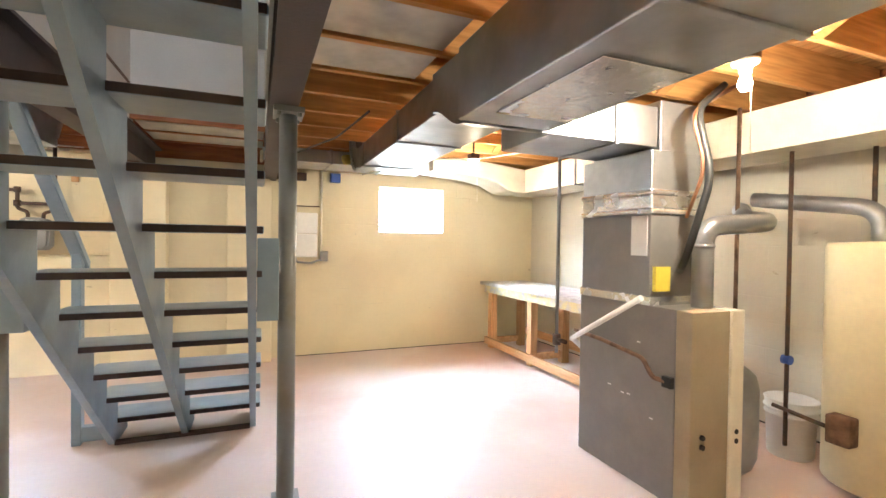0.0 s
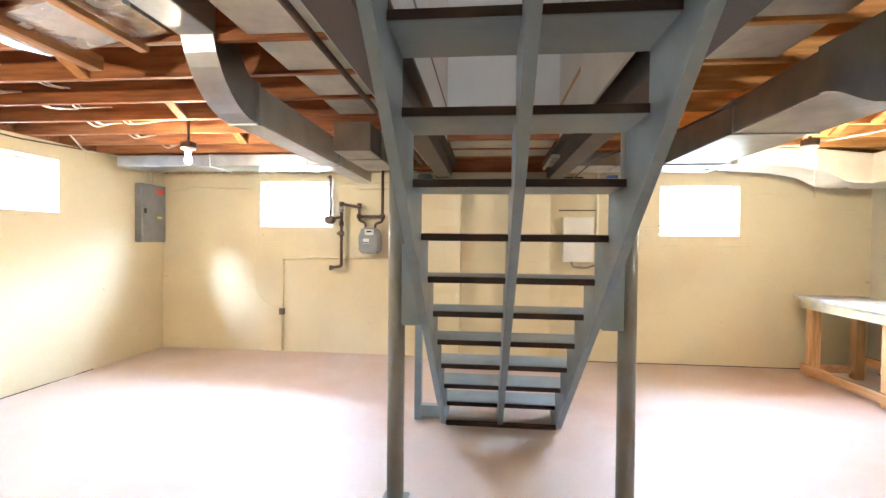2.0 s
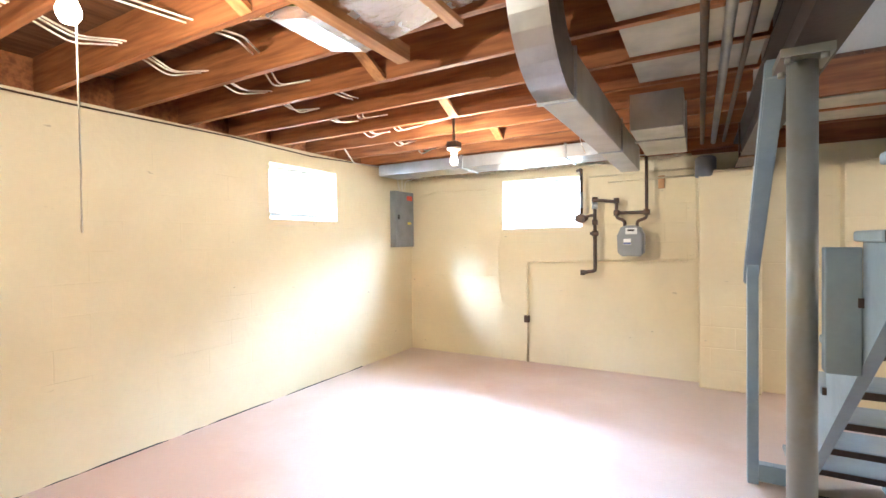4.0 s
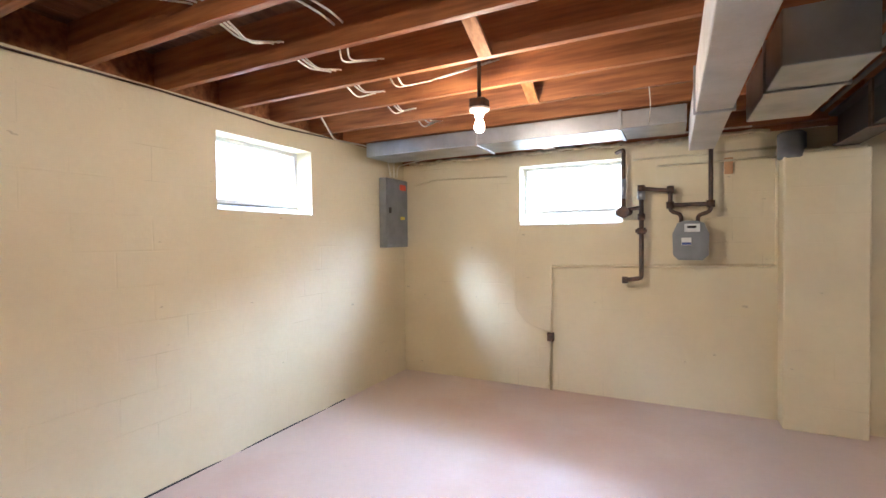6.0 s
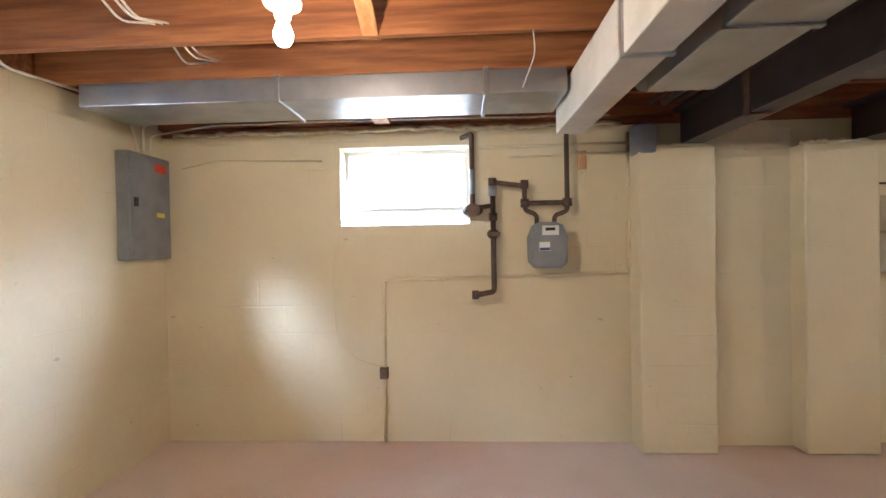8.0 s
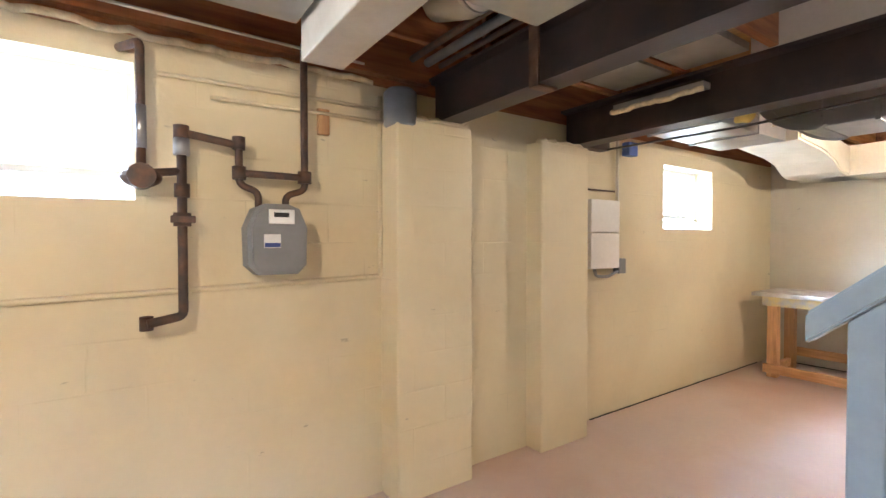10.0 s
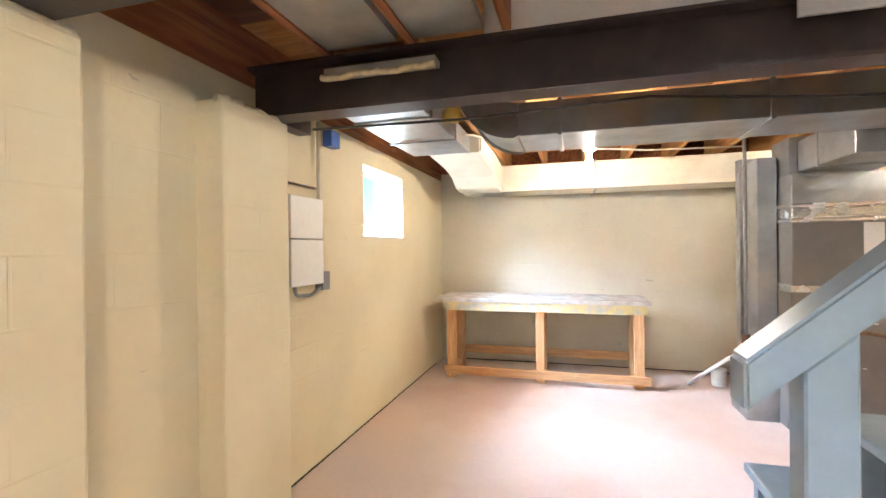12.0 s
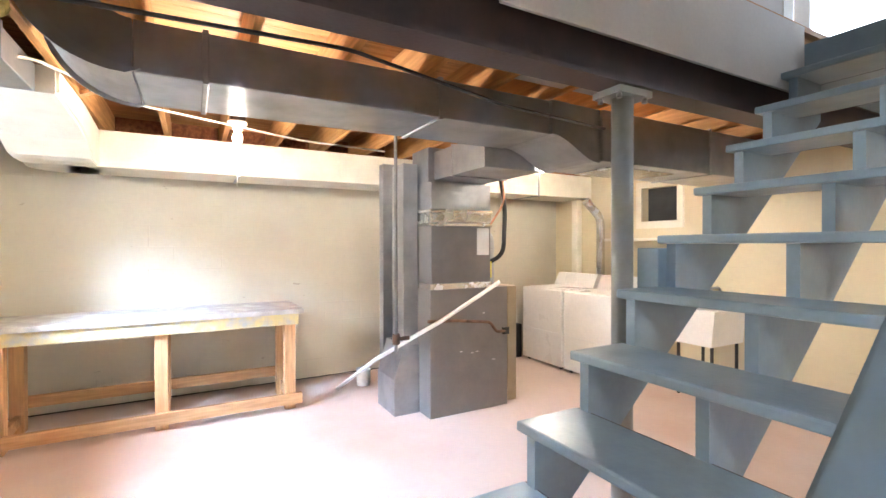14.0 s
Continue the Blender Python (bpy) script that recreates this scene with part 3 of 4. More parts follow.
# east duct with a rounded end
e = duct("east_duct", (3.12, 3.62, YS + 0.02, 6.1, 2.01, 2.29), M_WDUCT, "cream-painted boxed duct along the wall", (1.6, 4.9))
bm = B()
lathe(bm, [(0.235, 2.01), (0.25, 2.025), (0.25, 2.275), (0.235, 2.29)], 3.37, 6.1, 28)
part("rounded_end", bm, M_WDUCT, e)
bm = B()
sweep = [(3.15, 2.012), (2.98, 2.015), (2.90, 2.03), (2.82, 2.07), (2.72, 2.12), (2.45, 2.17), (1.92, 2.205)]
prism(bm, sweep + [(1.92, 2.345), (2.6, 2.345), (3.15, 2.288)], "y", 5.86, 6.33)
bmesh.ops.bevel(bm, geom=[q for q in bm.edges if abs(q.verts[0].co.y - q.verts[1].co.y) < 1e-5], offset=0.015, segments=2, affect="EDGES")
part("turned_branch", bm, M_WDUCT, e)

# ---- furnace group ----
FX0, FX1, FY0, FY1 = 2.14, 2.52, 2.70, 3.57
e = thing("furnace", "grey sheet metal furnace with a tan service end", "furnace", ((FX0 + FX1) / 2, 3.1, 0))
bm = B()
box(bm, FX0, FX1, FY0 + 0.10, FY1, 0.0, 1.05, 0.006)
part("cabinet", bm, M_FURN, e)
bm = B()
box(bm, FX0, FX1 - 0.1, FY0, FY0 + 0.098, 0.03, 1.05, 0.006)
part("front_panel", bm, M_FTAN, e, "tan sheet metal service panel")
bm = B()
box(bm, FX1 - 0.098, FX1, FY0 - 0.01, FY0 + 0.098, 0.03, 1.05, 0.005)
part("side_strip", bm, M_WDUCT, e, "pale cream strip with small labels")
for z in (0.40, 0.35):
    for x in (FX0 + 0.08, FX1 - 0.05):
        bm = B()
        tube(bm, [(x, FY0 - 0.014, z), (x, FY0 + 0.01, z)], 0.014, 10)
        part("knockout", bm, M_BLACK, e)
bm = B()
box(bm, FX0 + 0.0, FX1, 2.98, FY1 - 0.01, 1.10, 1.57, 0.006)
part("coil_cabinet", bm, M_FURN, e)
bm = B()
box(bm, FX0 - 0.006, FX1 + 0.006, 2.97, FY1, 1.05, 1.10, 0.003)
part("foil_joint", bm, M_FOIL, e)
bm = B()
box(bm, FX0 - 0.012, FX1 + 0.012, 2.965, FY1 + 0.004, 1.57, 1.60, 0.01)
box(bm, FX0 - 0.004, FX1 + 0.004, 2.975, FY1 - 0.006, 1.60, 1.68, 0.01)
box(bm, FX0 - 0.012, FX1 + 0.012, 2.965, FY1 + 0.004, 1.68, 1.71, 0.01)
part("foil_wrap", bm, M_FOIL, e, "crinkled foil tape wrap")
bm = B()
box(bm, FX0, FX1, 2.98, FY1 - 0.01, 1.71, 1.93, 0.005)
box(bm, FX0 + 0.07, FX1, 2.99, FY1 - 0.02, 1.93, 2.22, 0.005)
part("plenum", bm, M_GALV, e)
bm = B()
box(bm, FX0 - 0.004, FX0, 3.0, 3.12, 1.33, 1.56)
part("paper_label", bm, M_PLAST, e, "white paper instruction label")
bm = B()
tube(bm, run([(FX0 - 0.02, 3.60, 0.80), (FX0 - 0.02, 3.35, 0.79), (FX0 - 0.02, 3.0, 0.75), (FX0 - 0.02, 2.93, 0.66), (FX0 - 0.02, 2.84, 0.66)], 0.03), 0.013, 8)
part("drain_tube", bm, M_RUST, e, "brown condensate tube")
bm = B()
box(bm, FX0 - 0.03, FX0, 2.80, 2.86, 0.63, 0.69, 0.004)
part("tube_clamp", bm, M_BLACK, e)
bm = B()
box(bm, FX0 + 0.02, FX0 + 0.13, 2.955, 2.979, 1.13, 1.27)
part("energy_label", bm, M_YEL, e)

for dy, dz in ((3.28, 0.52), (3.17, 0.50), (3.12, 0.505), (2.95, 0.42), (3.05, 0.83)):
    bm = B()
    box(bm, FX0 - 0.002, FX0 + 0.001, dy - 0.012, dy + 0.012, dz - 0.003, dz + 0.003)
    part("scratch", bm, M_PLAST, e, "pale paint scratch")

# return drop on the north side
e = thing("return_duct", "galvanised return air drop beside the furnace", "duct", (2.4, 3.75, 0))
bm = B()
box(bm, 2.36, 2.60, 3.575, 3.71, 0.50, 2.10, 0.006)
part("riser", bm, M_GALV, e)
bm = B()
prism(bm, [(3.575, 0.0), (3.80, 0.0), (3.80, 0.30), (3.715, 0.58), (3.575, 0.58)], "x", 2.34, 2.72)
part("boot", bm, M_GALV, e)
bm = B()
box(bm, 3.0, 3.10, 3.50, 3.64, 0, 2.2, 0.005)
solid("vertical_duct", bm, M_GALV, "narrow grey vertical duct by the wall", "duct")

# condensate pipe leaning on the furnace
bm = B()
tube(bm, [(3.25, 4.02, 0.02), (2.62, 3.86, 0.42), (2.115, 3.62, 0.74), (2.09, 3.50, 0.80), (2.05, 2.95, 1.10)], 0.017, 12)
solid("plastic_pipe", bm, M_PLAST, "white plastic pipe slanting against the furnace", "pipe")
bm = B()
lathe(bm, [(0.06, 0.0), (0.065, 0.02), (0.07, 0.16), (0.072, 0.17)], 3.3, 3.74, 20)
solid("white_pump", bm, M_PLAST, "small white condensate pump on the floor", "pump")

# flue of the furnace
e = thing("flue_pipe", "galvanised vent pipe rising from the furnace", "vent pipe", (2.36, 2.85, 1.05))
bm = B()
tube(bm, run([(2.38, 2.84, 1.045), (2.38, 2.84, 1.50), (2.80, 2.74, 1.53), (2.92, 2.98, 1.56), (3.2, 3.2, 1.64)], 0.10), 0.055, 18)
part("pipe", bm, M_GALV, e)
bm = B()
tube(bm, [(2.38, 2.84, 1.38), (2.38, 2.84, 1.40)], 0.060, 18)
part("collar", bm, M_GALV, e)
bm = B()
tube(bm, run([(2.30, 2.92, 1.25), (2.20, 2.80, 1.32), (2.28, 2.72, 1.75), (2.26, 2.80, 2.12), (2.6, 2.9, 2.33)], 0.10), 0.020, 10)
solid("insulated_line", bm, M_BLACK, "black foam-insulated refrigerant line", "pipe")
bm = B()
tube(bm, run([(2.32, 2.90, 1.55), (2.26, 2.74, 1.80), (2.22, 2.80, 2.10), (2.7, 2.9, 2.34)], 0.10), 0.010, 8)
solid("copper_line", bm, M_COPPER, "thin copper refrigerant line", "pipe")

# water heater
WX_, WY_ = 3.38, 2.50
e = thing("water_heater", "cream enamelled cylindrical gas water heater", "water heater", (WX_, WY_, 0))
bm = B()
lathe(bm, [(0.23, 0.03), (0.25, 0.05), (0.25, 1.39), (0.24, 1.42), (0.05, 1.43)], WX_, WY_, 40)
part("tank", bm, M_TANK, e)
for a in (0, 2.1, 4.2):
    bm = B()
    tube(bm, [(WX_ + 0.18 * math.cos(a), WY_ + 0.18 * math.sin(a), 0), (WX_ + 0.18 * math.cos(a), WY_ + 0.18 * math.sin(a), 0.04)], 0.02, 8)
    part("foot", bm, M_IRON, e)
bm = B()
box(bm, WX_ - 0.33, WX_ - 0.235, WY_ - 0.03, WY_ + 0.09, 0.30, 0.46, 0.01)
part("gas_valve", bm, M_RUST, e, "rust-brown gas control valve")
bm = B()
tube(bm, run([(WX_ - 0.28, WY_ + 0.08, 0.37), (WX_ - 0.28, WY_ + 0.40, 0.40)], 0.03), 0.013, 8)
part("gas_pipe", bm, M_IRON, e)
bm = B()
tube(bm, run([(WX_, WY_, 1.42), (WX_, WY_, 1.62), (WX_ - 0.05, WY_ + 0.7, 1.72)], 0.13), 0.05, 16)
part("vent", bm, M_GALV, e)
e = thing("water_pipes", "dark upright iron pipes by the block wall", "pipe", (3.6, 2.8, 0))
for k, (x, y, z0, z1) in enumerate(((3.28, 2.93, 0.10, 2.008), (3.55, 2.62, 1.40, 2.008), (3.02, 3.10, 0.5, 2.30))):
    bm = B()
    tube(bm, [(x, y, z0), (x, y, z1)], 0.013, 10)
    part("pipe", bm, M_IRON if k < 2 else M_RUST, e)
bm = B()
tube(bm, [(3.28, 2.905, 0.66), (3.28, 2.955, 0.66)], 0.03, 10)
part("valve", bm, mat("blue_valve", (0.05, 0.10, 0.35), 0.5), e, "blue valve handle")
e = thing("bucket", "white plastic five-gallon bucket on the floor", "bucket", (3.42, 2.98, 0))
bm = B()
lathe(bm, [(0.125, 0.0), (0.13, 0.01), (0.142, 0.27), (0.152, 0.275), (0.152, 0.285), (0.144, 0.29), (0.146, 0.31), (0.156, 0.315), (0.156, 0.325), (0.147, 0.33), (0.15, 0.37), (0.156, 0.375), (0.146, 0.38), (0.13, 0.36)], 3.42, 2.98, 32)
part("pail", bm, M_PLAST, e)
e = thing("pressure_tank", "blue-grey rounded steel tank beside the furnace", "tank", (2.86, 3.0, 0))
bm = B()
lathe(bm, [(0.10, 0.0), (0.13, 0.03), (0.155, 0.10), (0.16, 0.2), (0.16, 0.52), (0.14, 0.6), (0.08, 0.65), (0.03, 0.66)], 2.84, 3.0, 28)
part("shell", bm, M_GALV, e)
bm = B()
tube(bm, [(2.84, 3.0, 0.65), (2.84, 3.0, 0.74)], 0.03, 10)
box(bm, 2.79, 2.89, 2.96, 3.04, 0.74, 0.78, 0.01)
part("brass_fitting", bm, M_COPPER, e)


# ---- bench ----
e = thing("workbench", "rough lumber workbench with a paint-spattered top", "workbench", (3.2, 5.45, 0))
bx0, bx1, by0, by1 = 2.92, 3.52, 4.47, 6.46
for k in range(4):
    w = (bx1 + 0.05 - bx0 + 0.03) / 4
    bm = B()
    box(bm, bx0 - 0.03 + k * w, bx0 - 0.03 + (k + 1) * w - 0.003, by0 - 0.06, by1 + 0.12, 0.83, 0.868, 0.003)
    part("top_board", bm, M_TOP, e)
for x in (bx0, bx1 - 0.04):
    bm = B()
    box(bm, x - (0.008 if x == bx0 else 0), x + 0.032, by0 - 0.02, by1 + 0.03, 0.735, 0.829, 0.003)
    part("apron", bm, M_APRON, e)
for y in (by0, (by0 + by1) / 2 - 0.045, by1 - 0.09):
    for x in (bx0 + 0.033, bx1 - 0.13):
        bm = B()
        box(bm, x, x + 0.09, y, y + 0.09, 0.0, 0.829, 0.004)
        part("leg", bm, M_LUMBER, e)
    bm = B()
    box(bm, bx0 + 0.125, bx1 - 0.132, y + 0.02, y + 0.06, 0.06, 0.14, 0.003)
    part("cross_rail", bm, M_LUMBERY, e)
bm = B()
box(bm, bx0 - 0.01, bx0 + 0.031, by0 - 0.05, by1 + 0.02, 0.05, 0.14, 0.004)
part("front_stretcher", bm, M_LUMBERY, e)
bm = B()
box(bm, bx1 - 0.038, bx1, by0, by1, 0.16, 0.25, 0.004)
part("back_stretcher", bm, M_LUMBERY, e)

# iron drop pipe between trunk and bench
e = thing("gas_drop_pipe", "dark iron gas drop pipe beside the furnace", "pipe", (2.16, 3.86, 0.6))
bm = B()
tube(bm, [(2.16, 3.86, 0.58), (2.16, 3.86, 2.345)], 0.013, 10)
part("pipe", bm, M_METER, e)
bm = B()
tube(bm, [(2.16, 3.86, 0.64), (2.16, 3.86, 0.72)], 0.03, 10)
tube(bm, [(2.16, 3.86, 0.68), (2.16, 3.75, 0.68)], 0.016, 8)
part("tee", bm, M_IRON, e)


# ---- laundry ----
def appliance(x0, x1, y0, y1, name, label):
    e = thing(name, label, "appliance", ((x0 + x1) / 2, (y0 + y1) / 2, 0))
    bm = B()
    box(bm, x0, x1, y0, y1, 0.03, 0.90, 0.012)
    part("body", bm, M_WHITE, e)
    bm = B()
    box(bm, x0 + 0.01, x1 - 0.01, y1, y1 + 0.006, 0.40, 0.41)
    part("panel_line", bm, M_PLAST, e)
    bm = B()
    prism(bm, [(y0, 0.90), (y0 + 0.16, 0.90), (y0 + 0.08, 1.06), (y0, 1.06)], "x", x0 + 0.01, x1 - 0.01)
    part("control_panel", bm, M_WHITE, e)
    bm = B()
    box(bm, x0 + 0.08, x1 - 0.08, y0 + 0.2, y1 - 0.03, 0.90, 0.912, 0.005)
    part("lid", bm, M_WHITE, e)
    for x in (x0 + 0.06, x1 - 0.06):
        for y in (y0 + 0.06, y1 - 0.06):
            bm = B()
            tube(bm, [(x, y, 0), (x, y, 0.04)], 0.02, 8)
            part("foot", bm, M_BLACK, e)


appliance(2.72, 3.40, 0.95, 1.62, "washing_machine", "white top-loading washing machine against the wall")
appliance(2.0, 2.68, 0.95, 1.62, "clothes_dryer", "white clothes dryer beside the washing machine")
e = thing("utility_sink", "white plastic laundry sink on dark legs", "sink", (1.5, 1.0, 0))
bm = B()
prism(bm, [(1.22, 0.82), (1.25, 0.50), (1.65, 0.50), (1.68, 0.82)], "y", YS + 0.04, YS + 0.54)
part("basin", bm, M_PLAST, e)
for x in (1.28, 1.60):
    for y in (YS + 0.09, YS + 0.48):
        bm = B()
        tube(bm, [(x, y, 0), (x, y, 0.51)], 0.015, 8)
        part("leg", bm, M_BLACK, e)
bm = B()
tube(bm, run([(1.45, YS + 0.06, 0.82), (1.45, YS + 0.06, 1.0), (1.45, YS + 0.22, 1.0), (1.45, YS + 0.22, 0.94)], 0.05), 0.012, 8)
part("tap", bm, M_GALV, e)
bm = B()
tube(bm, run([(2.9, YS + 0.10, 1.0), (2.9, YS + 0.10, 1.75), (2.9, YS + 0.35, 1.95)], 0.1), 0.05, 14)
solid("dryer_vent", bm, M_FOIL, "silver flexible dryer vent hose", "vent hose")
bm = B()
box(bm, 1.9, 2.75, YS, YS + 0.2, 1.46, 1.49, 0.003)
solid("wall_shelf", bm, M_WDUCT, "cream-painted wooden wall shelf", "shelf")
bm = B()
box(bm, 3.3, 3.39, YS + 0.01, YS + 0.10, 0, 2.008)
solid("stud", bm, M_WDUCT, "cream-painted upright timber stud", "post")
bm = B()
box(bm, 3.44, 3.70, 1.6, 1.85, 0, 0.42, 0.01)
solid("dark_crate", bm, M_BLACK, "small dark box on the floor by the wall", "box")

# ---- electrical panel ----
e = thing("electrical_panel", "grey metal breaker panel on the block wall", "electrical panel", (XW, 6.42, 1.37))
bm = B()
box(bm, XW, XW + 0.09, 6.27, 6.68, 1.37, 2.08, 0.006)
part("cabinet", bm, M_METER, e)
bm = B()
box(bm, XW + 0.09, XW + 0.098, 6.29, 6.66, 1.40, 2.05, 0.003)
part("door", bm, M_METER, e)
bm = B()
box(bm, XW + 0.098, XW + 0.100, 6.51, 6.63, 1.97, 2.03)
part("warning_label", bm, M_RED, e, "red warning label")
bm = B()
box(bm, XW + 0.098, XW + 0.100, 6.52, 6.60, 1.66, 1.69)
part("label", bm, M_YEL, e, "small yellow label")
bm = B()
box(bm, XW + 0.098, XW + 0.112, 6.30, 6.33, 1.72, 1.78, 0.003)
part("latch", bm, M_BLACK, e)

# ---- gas meter ----
WY = YN - 0.12
e = thing("gas_meter", "grey gas meter hung on iron pipes", "gas meter", (-1.9, WY, 1.26))
bm = B()
prism(bm, [(-2.03, 1.30), (-1.99, 1.26), (-1.82, 1.26), (-1.78, 1.30), (-1.775, 1.47), (-1.81, 1.555), (-1.86, 1.575), (-1.96, 1.575), (-2.0, 1.555), (-2.035, 1.47)], "y", WY - 0.10, WY + 0.06)
bmesh.ops.bevel(bm, geom=[q for q in bm.edges if abs(q.verts[0].co.y - q.verts[1].co.y) < 1e-5], offset=0.018, segments=2, affect="EDGES")
part("case", bm, M_METER, e)
bm = B()
box(bm, -1.95, -1.84, WY - 0.112, WY - 0.10, 1.485, 1.55, 0.003)
part("index_window", bm, M_PLAST, e, "white index plate")
bm = B()
box(bm, -1.93, -1.865, WY - 0.114, WY - 0.1125, 1.515, 1.535)
part("dial_strip", bm, M_BLACK, e)
bm = B()
box(bm, -1.968, -1.902, WY - 0.108, WY - 0.1065, 1.383, 1.402)
part("blue_band", bm, mat("blue_print", (0.04, 0.08, 0.30), 0.5), e, "blue band on the plate")
bm = B()
box(bm, -1.97, -1.90, WY - 0.106, WY - 0.10, 1.38, 1.44)
part("plate", bm, M_PLAST, e)
bm = B()
tube(bm, run([(-1.97, WY, 1.56), (-1.97, WY, 1.63), (-2.05, WY, 1.66), (-2.05, WY, 1.72)], 0.03), 0.016, 10)
part("inlet", bm, M_IRON, e)
bm = B()
tube(bm, run([(-1.85, WY, 1.56), (-1.85, WY, 1.62), (-1.76, WY, 1.65), (-1.76, WY, 1.71)], 0.03), 0.016, 10)
part("outlet", bm, M_IRON, e)
e = thing("gas_piping", "dark iron gas pipes with fittings on the wall", "pipe", (-2.27, WY, 1.09))


def gpipe(pts, r=0.017):
    bm = B()
    tube(bm, run(pts, 0.025), r, 10)
    part("pipe", bm, M_IRON, e)


gpipe([(-2.05, WY, 1.71), (-1.76, WY, 1.71), (-1.76, WY, 2.34)])
gpipe([(-2.05, WY, 1.70), (-2.05, WY, 1.83), (-2.27, WY, 1.86)])
gpipe([(-2.27, WY, 1.88), (-2.27, WY, 1.10), (-2.40, WY - 0.02, 1.08)], 0.019)
gpipe([(-2.27, WY, 1.70), (-2.41, WY, 1.68)])
gpipe([(-2.41, WY, 1.66), (-2.41, WY, 2.20), (-2.48, YN, 2.20)])
for x, z, r in ((-2.05, 1.71, 0.03), (-1.76, 1.71, 0.032), (-2.27, 1.86, 0.03), (-2.27, 1.50, 0.034), (-2.27, 1.62, 0.03), (-2.05, 1.84, 0.028), (-2.40, 1.08, 0.025)):
    bm = B()
    tube(bm, [(x, WY, z - 0.028), (x, WY, z + 0.028)], r, 10)
    part("fitting", bm, M_IRON, e)
bm = B()
bmesh.ops.create_uvsphere(bm, u_segments=16, v_segments=10, radius=0.06, matrix=Matrix.LocRotScale((-2.41, WY, 1.665), None, (1.2, 0.9, 0.7)))
part("regulator", bm, M_IRON, e, "round black gas regulator")
bm = B()
tube(bm, [(-2.41, WY - 0.075, 1.665), (-2.41, WY - 0.06, 1.665), (-2.41, WY + 0.03, 1.665)], 0.048, 20)
part("diaphragm_case", bm, M_IRON, e, "dark round regulator case")
bm = B()
tube(bm, [(-2.27, WY, 1.765), (-2.27, WY, 1.835)], 0.031, 8)
part("union", bm, M_GALV, e, "galvanised pipe union")
bm = B()
box(bm, -2.315, -2.225, WY - 0.045, WY - 0.03, 1.485, 1.515, 0.004)
part("shutoff_key", bm, M_IRON, e)
bm = B()
tube(bm, [(-2.41, WY, 1.78), (-2.41, WY, 1.95)], 0.0205, 12)
part("sleeve", bm, M_GALV, e, "bare galvanised sleeve")
# supply brackets and thin conduit
bm = B()
tube(bm, run([(-3.07, YN - 0.015, 0.0), (-3.06, YN - 0.015, 1.18), (-1.31, YN - 0.015, 1.215), (-1.31, YN - 0.015, 2.2)], 0.02), 0.013, 8)
solid("conduit", bm, M_WN, "cream-painted thin conduit on the block wall", "conduit")
bm = B()
box(bm, -3.10, -3.04, YN - 0.05, YN, 0.47, 0.55, 0.006)
solid("outlet_box", bm, M_IRON, "small dark outlet box on the conduit", "outlet box")
bm = B()
tube(bm, run([(-3.07, YN - 0.02, 0.55), (-3.28, YN - 0.01, 0.60), (-3.42, YN - 0.01, 0.75), (-3.44, YN - 0.01, 1.30), (-3.36, YN - 0.01, 1.62)], 0.08), 0.004, 6)
solid("wall_cable", bm, M_WN, "thin painted cable on the wall", "cable")
bm = B()
tube(bm, run([(-4.55, YN - 0.01, 2.03), (-4.3, YN - 0.01, 2.08), (-3.5, YN - 0.01, 2.06)], 0.05), 0.006, 6)
solid("wall_cable", bm, M_WN, "thin painted cable on the wall", "cable")
bm = B()
tube(bm, [(-2.35, YN - 0.02, 2.12), (-1.3, YN - 0.02, 2.13)], 0.010, 8)
tube(bm, [(-2.15, YN - 0.03, 2.05), (-1.3, YN - 0.03, 2.06)], 0.009, 8)
solid("conduit", bm, M_WN, "cream-painted thin conduit on the block wall", "conduit")
bm = B()
box(bm, -1.66, -1.60, YN - 0.03, YN, 1.95, 2.08, 0.004)
solid("wood_block", bm, M_LUMBER, "small bare wood block on the wall", "wood block")
bm = B()
lathe(bm, [(0.08, 2.02), (0.09, 2.03), (0.09, 2.20), (0.07, 2.22)], -1.24, YN - 0.12, 16)
solid("wall_collar", bm, M_METER, "dark grey metal collar by the beam end", "fitting")

# ---- small service panel on the north wall ----
e = thing("service_box", "white metal meter box with a conduit", "electrical box", (0.57, YN, 1.19))
bm = B()
box(bm, 0.40, 0.75, YN - 0.09, YN, 1.47, 1.72, 0.006)
part("upper_cover", bm, M_WHITE, e)
bm = B()
box(bm, 0.40, 0.75, YN - 0.09, YN, 1.19, 1.465, 0.006)
part("lower_cover", bm, M_WHITE, e)
bm = B()
tube(bm, [(0.80, YN - 0.03, 1.22), (0.80, YN - 0.03, 2.25)], 0.014, 10)
part("conduit", bm, M_WDUCT, e)
bm = B()
box(bm, 0.79, 0.88, YN - 0.06, YN, 1.14, 1.26, 0.005)
part("outlet", bm, M_METER, e)
bm = B()
tube(bm, run([(0.50, YN - 0.04, 1.19), (0.52, YN - 0.04, 1.13), (0.68, YN - 0.04, 1.12), (0.79, YN - 0.04, 1.16)], 0.03), 0.012, 8)
part("flex", bm, M_METER, e)
bm = B()
tube(bm, [(0.36, YN - 0.02, 1.80), (0.78, YN - 0.02, 1.80)], 0.007, 6)
part("wire", bm, M_IRON, e)


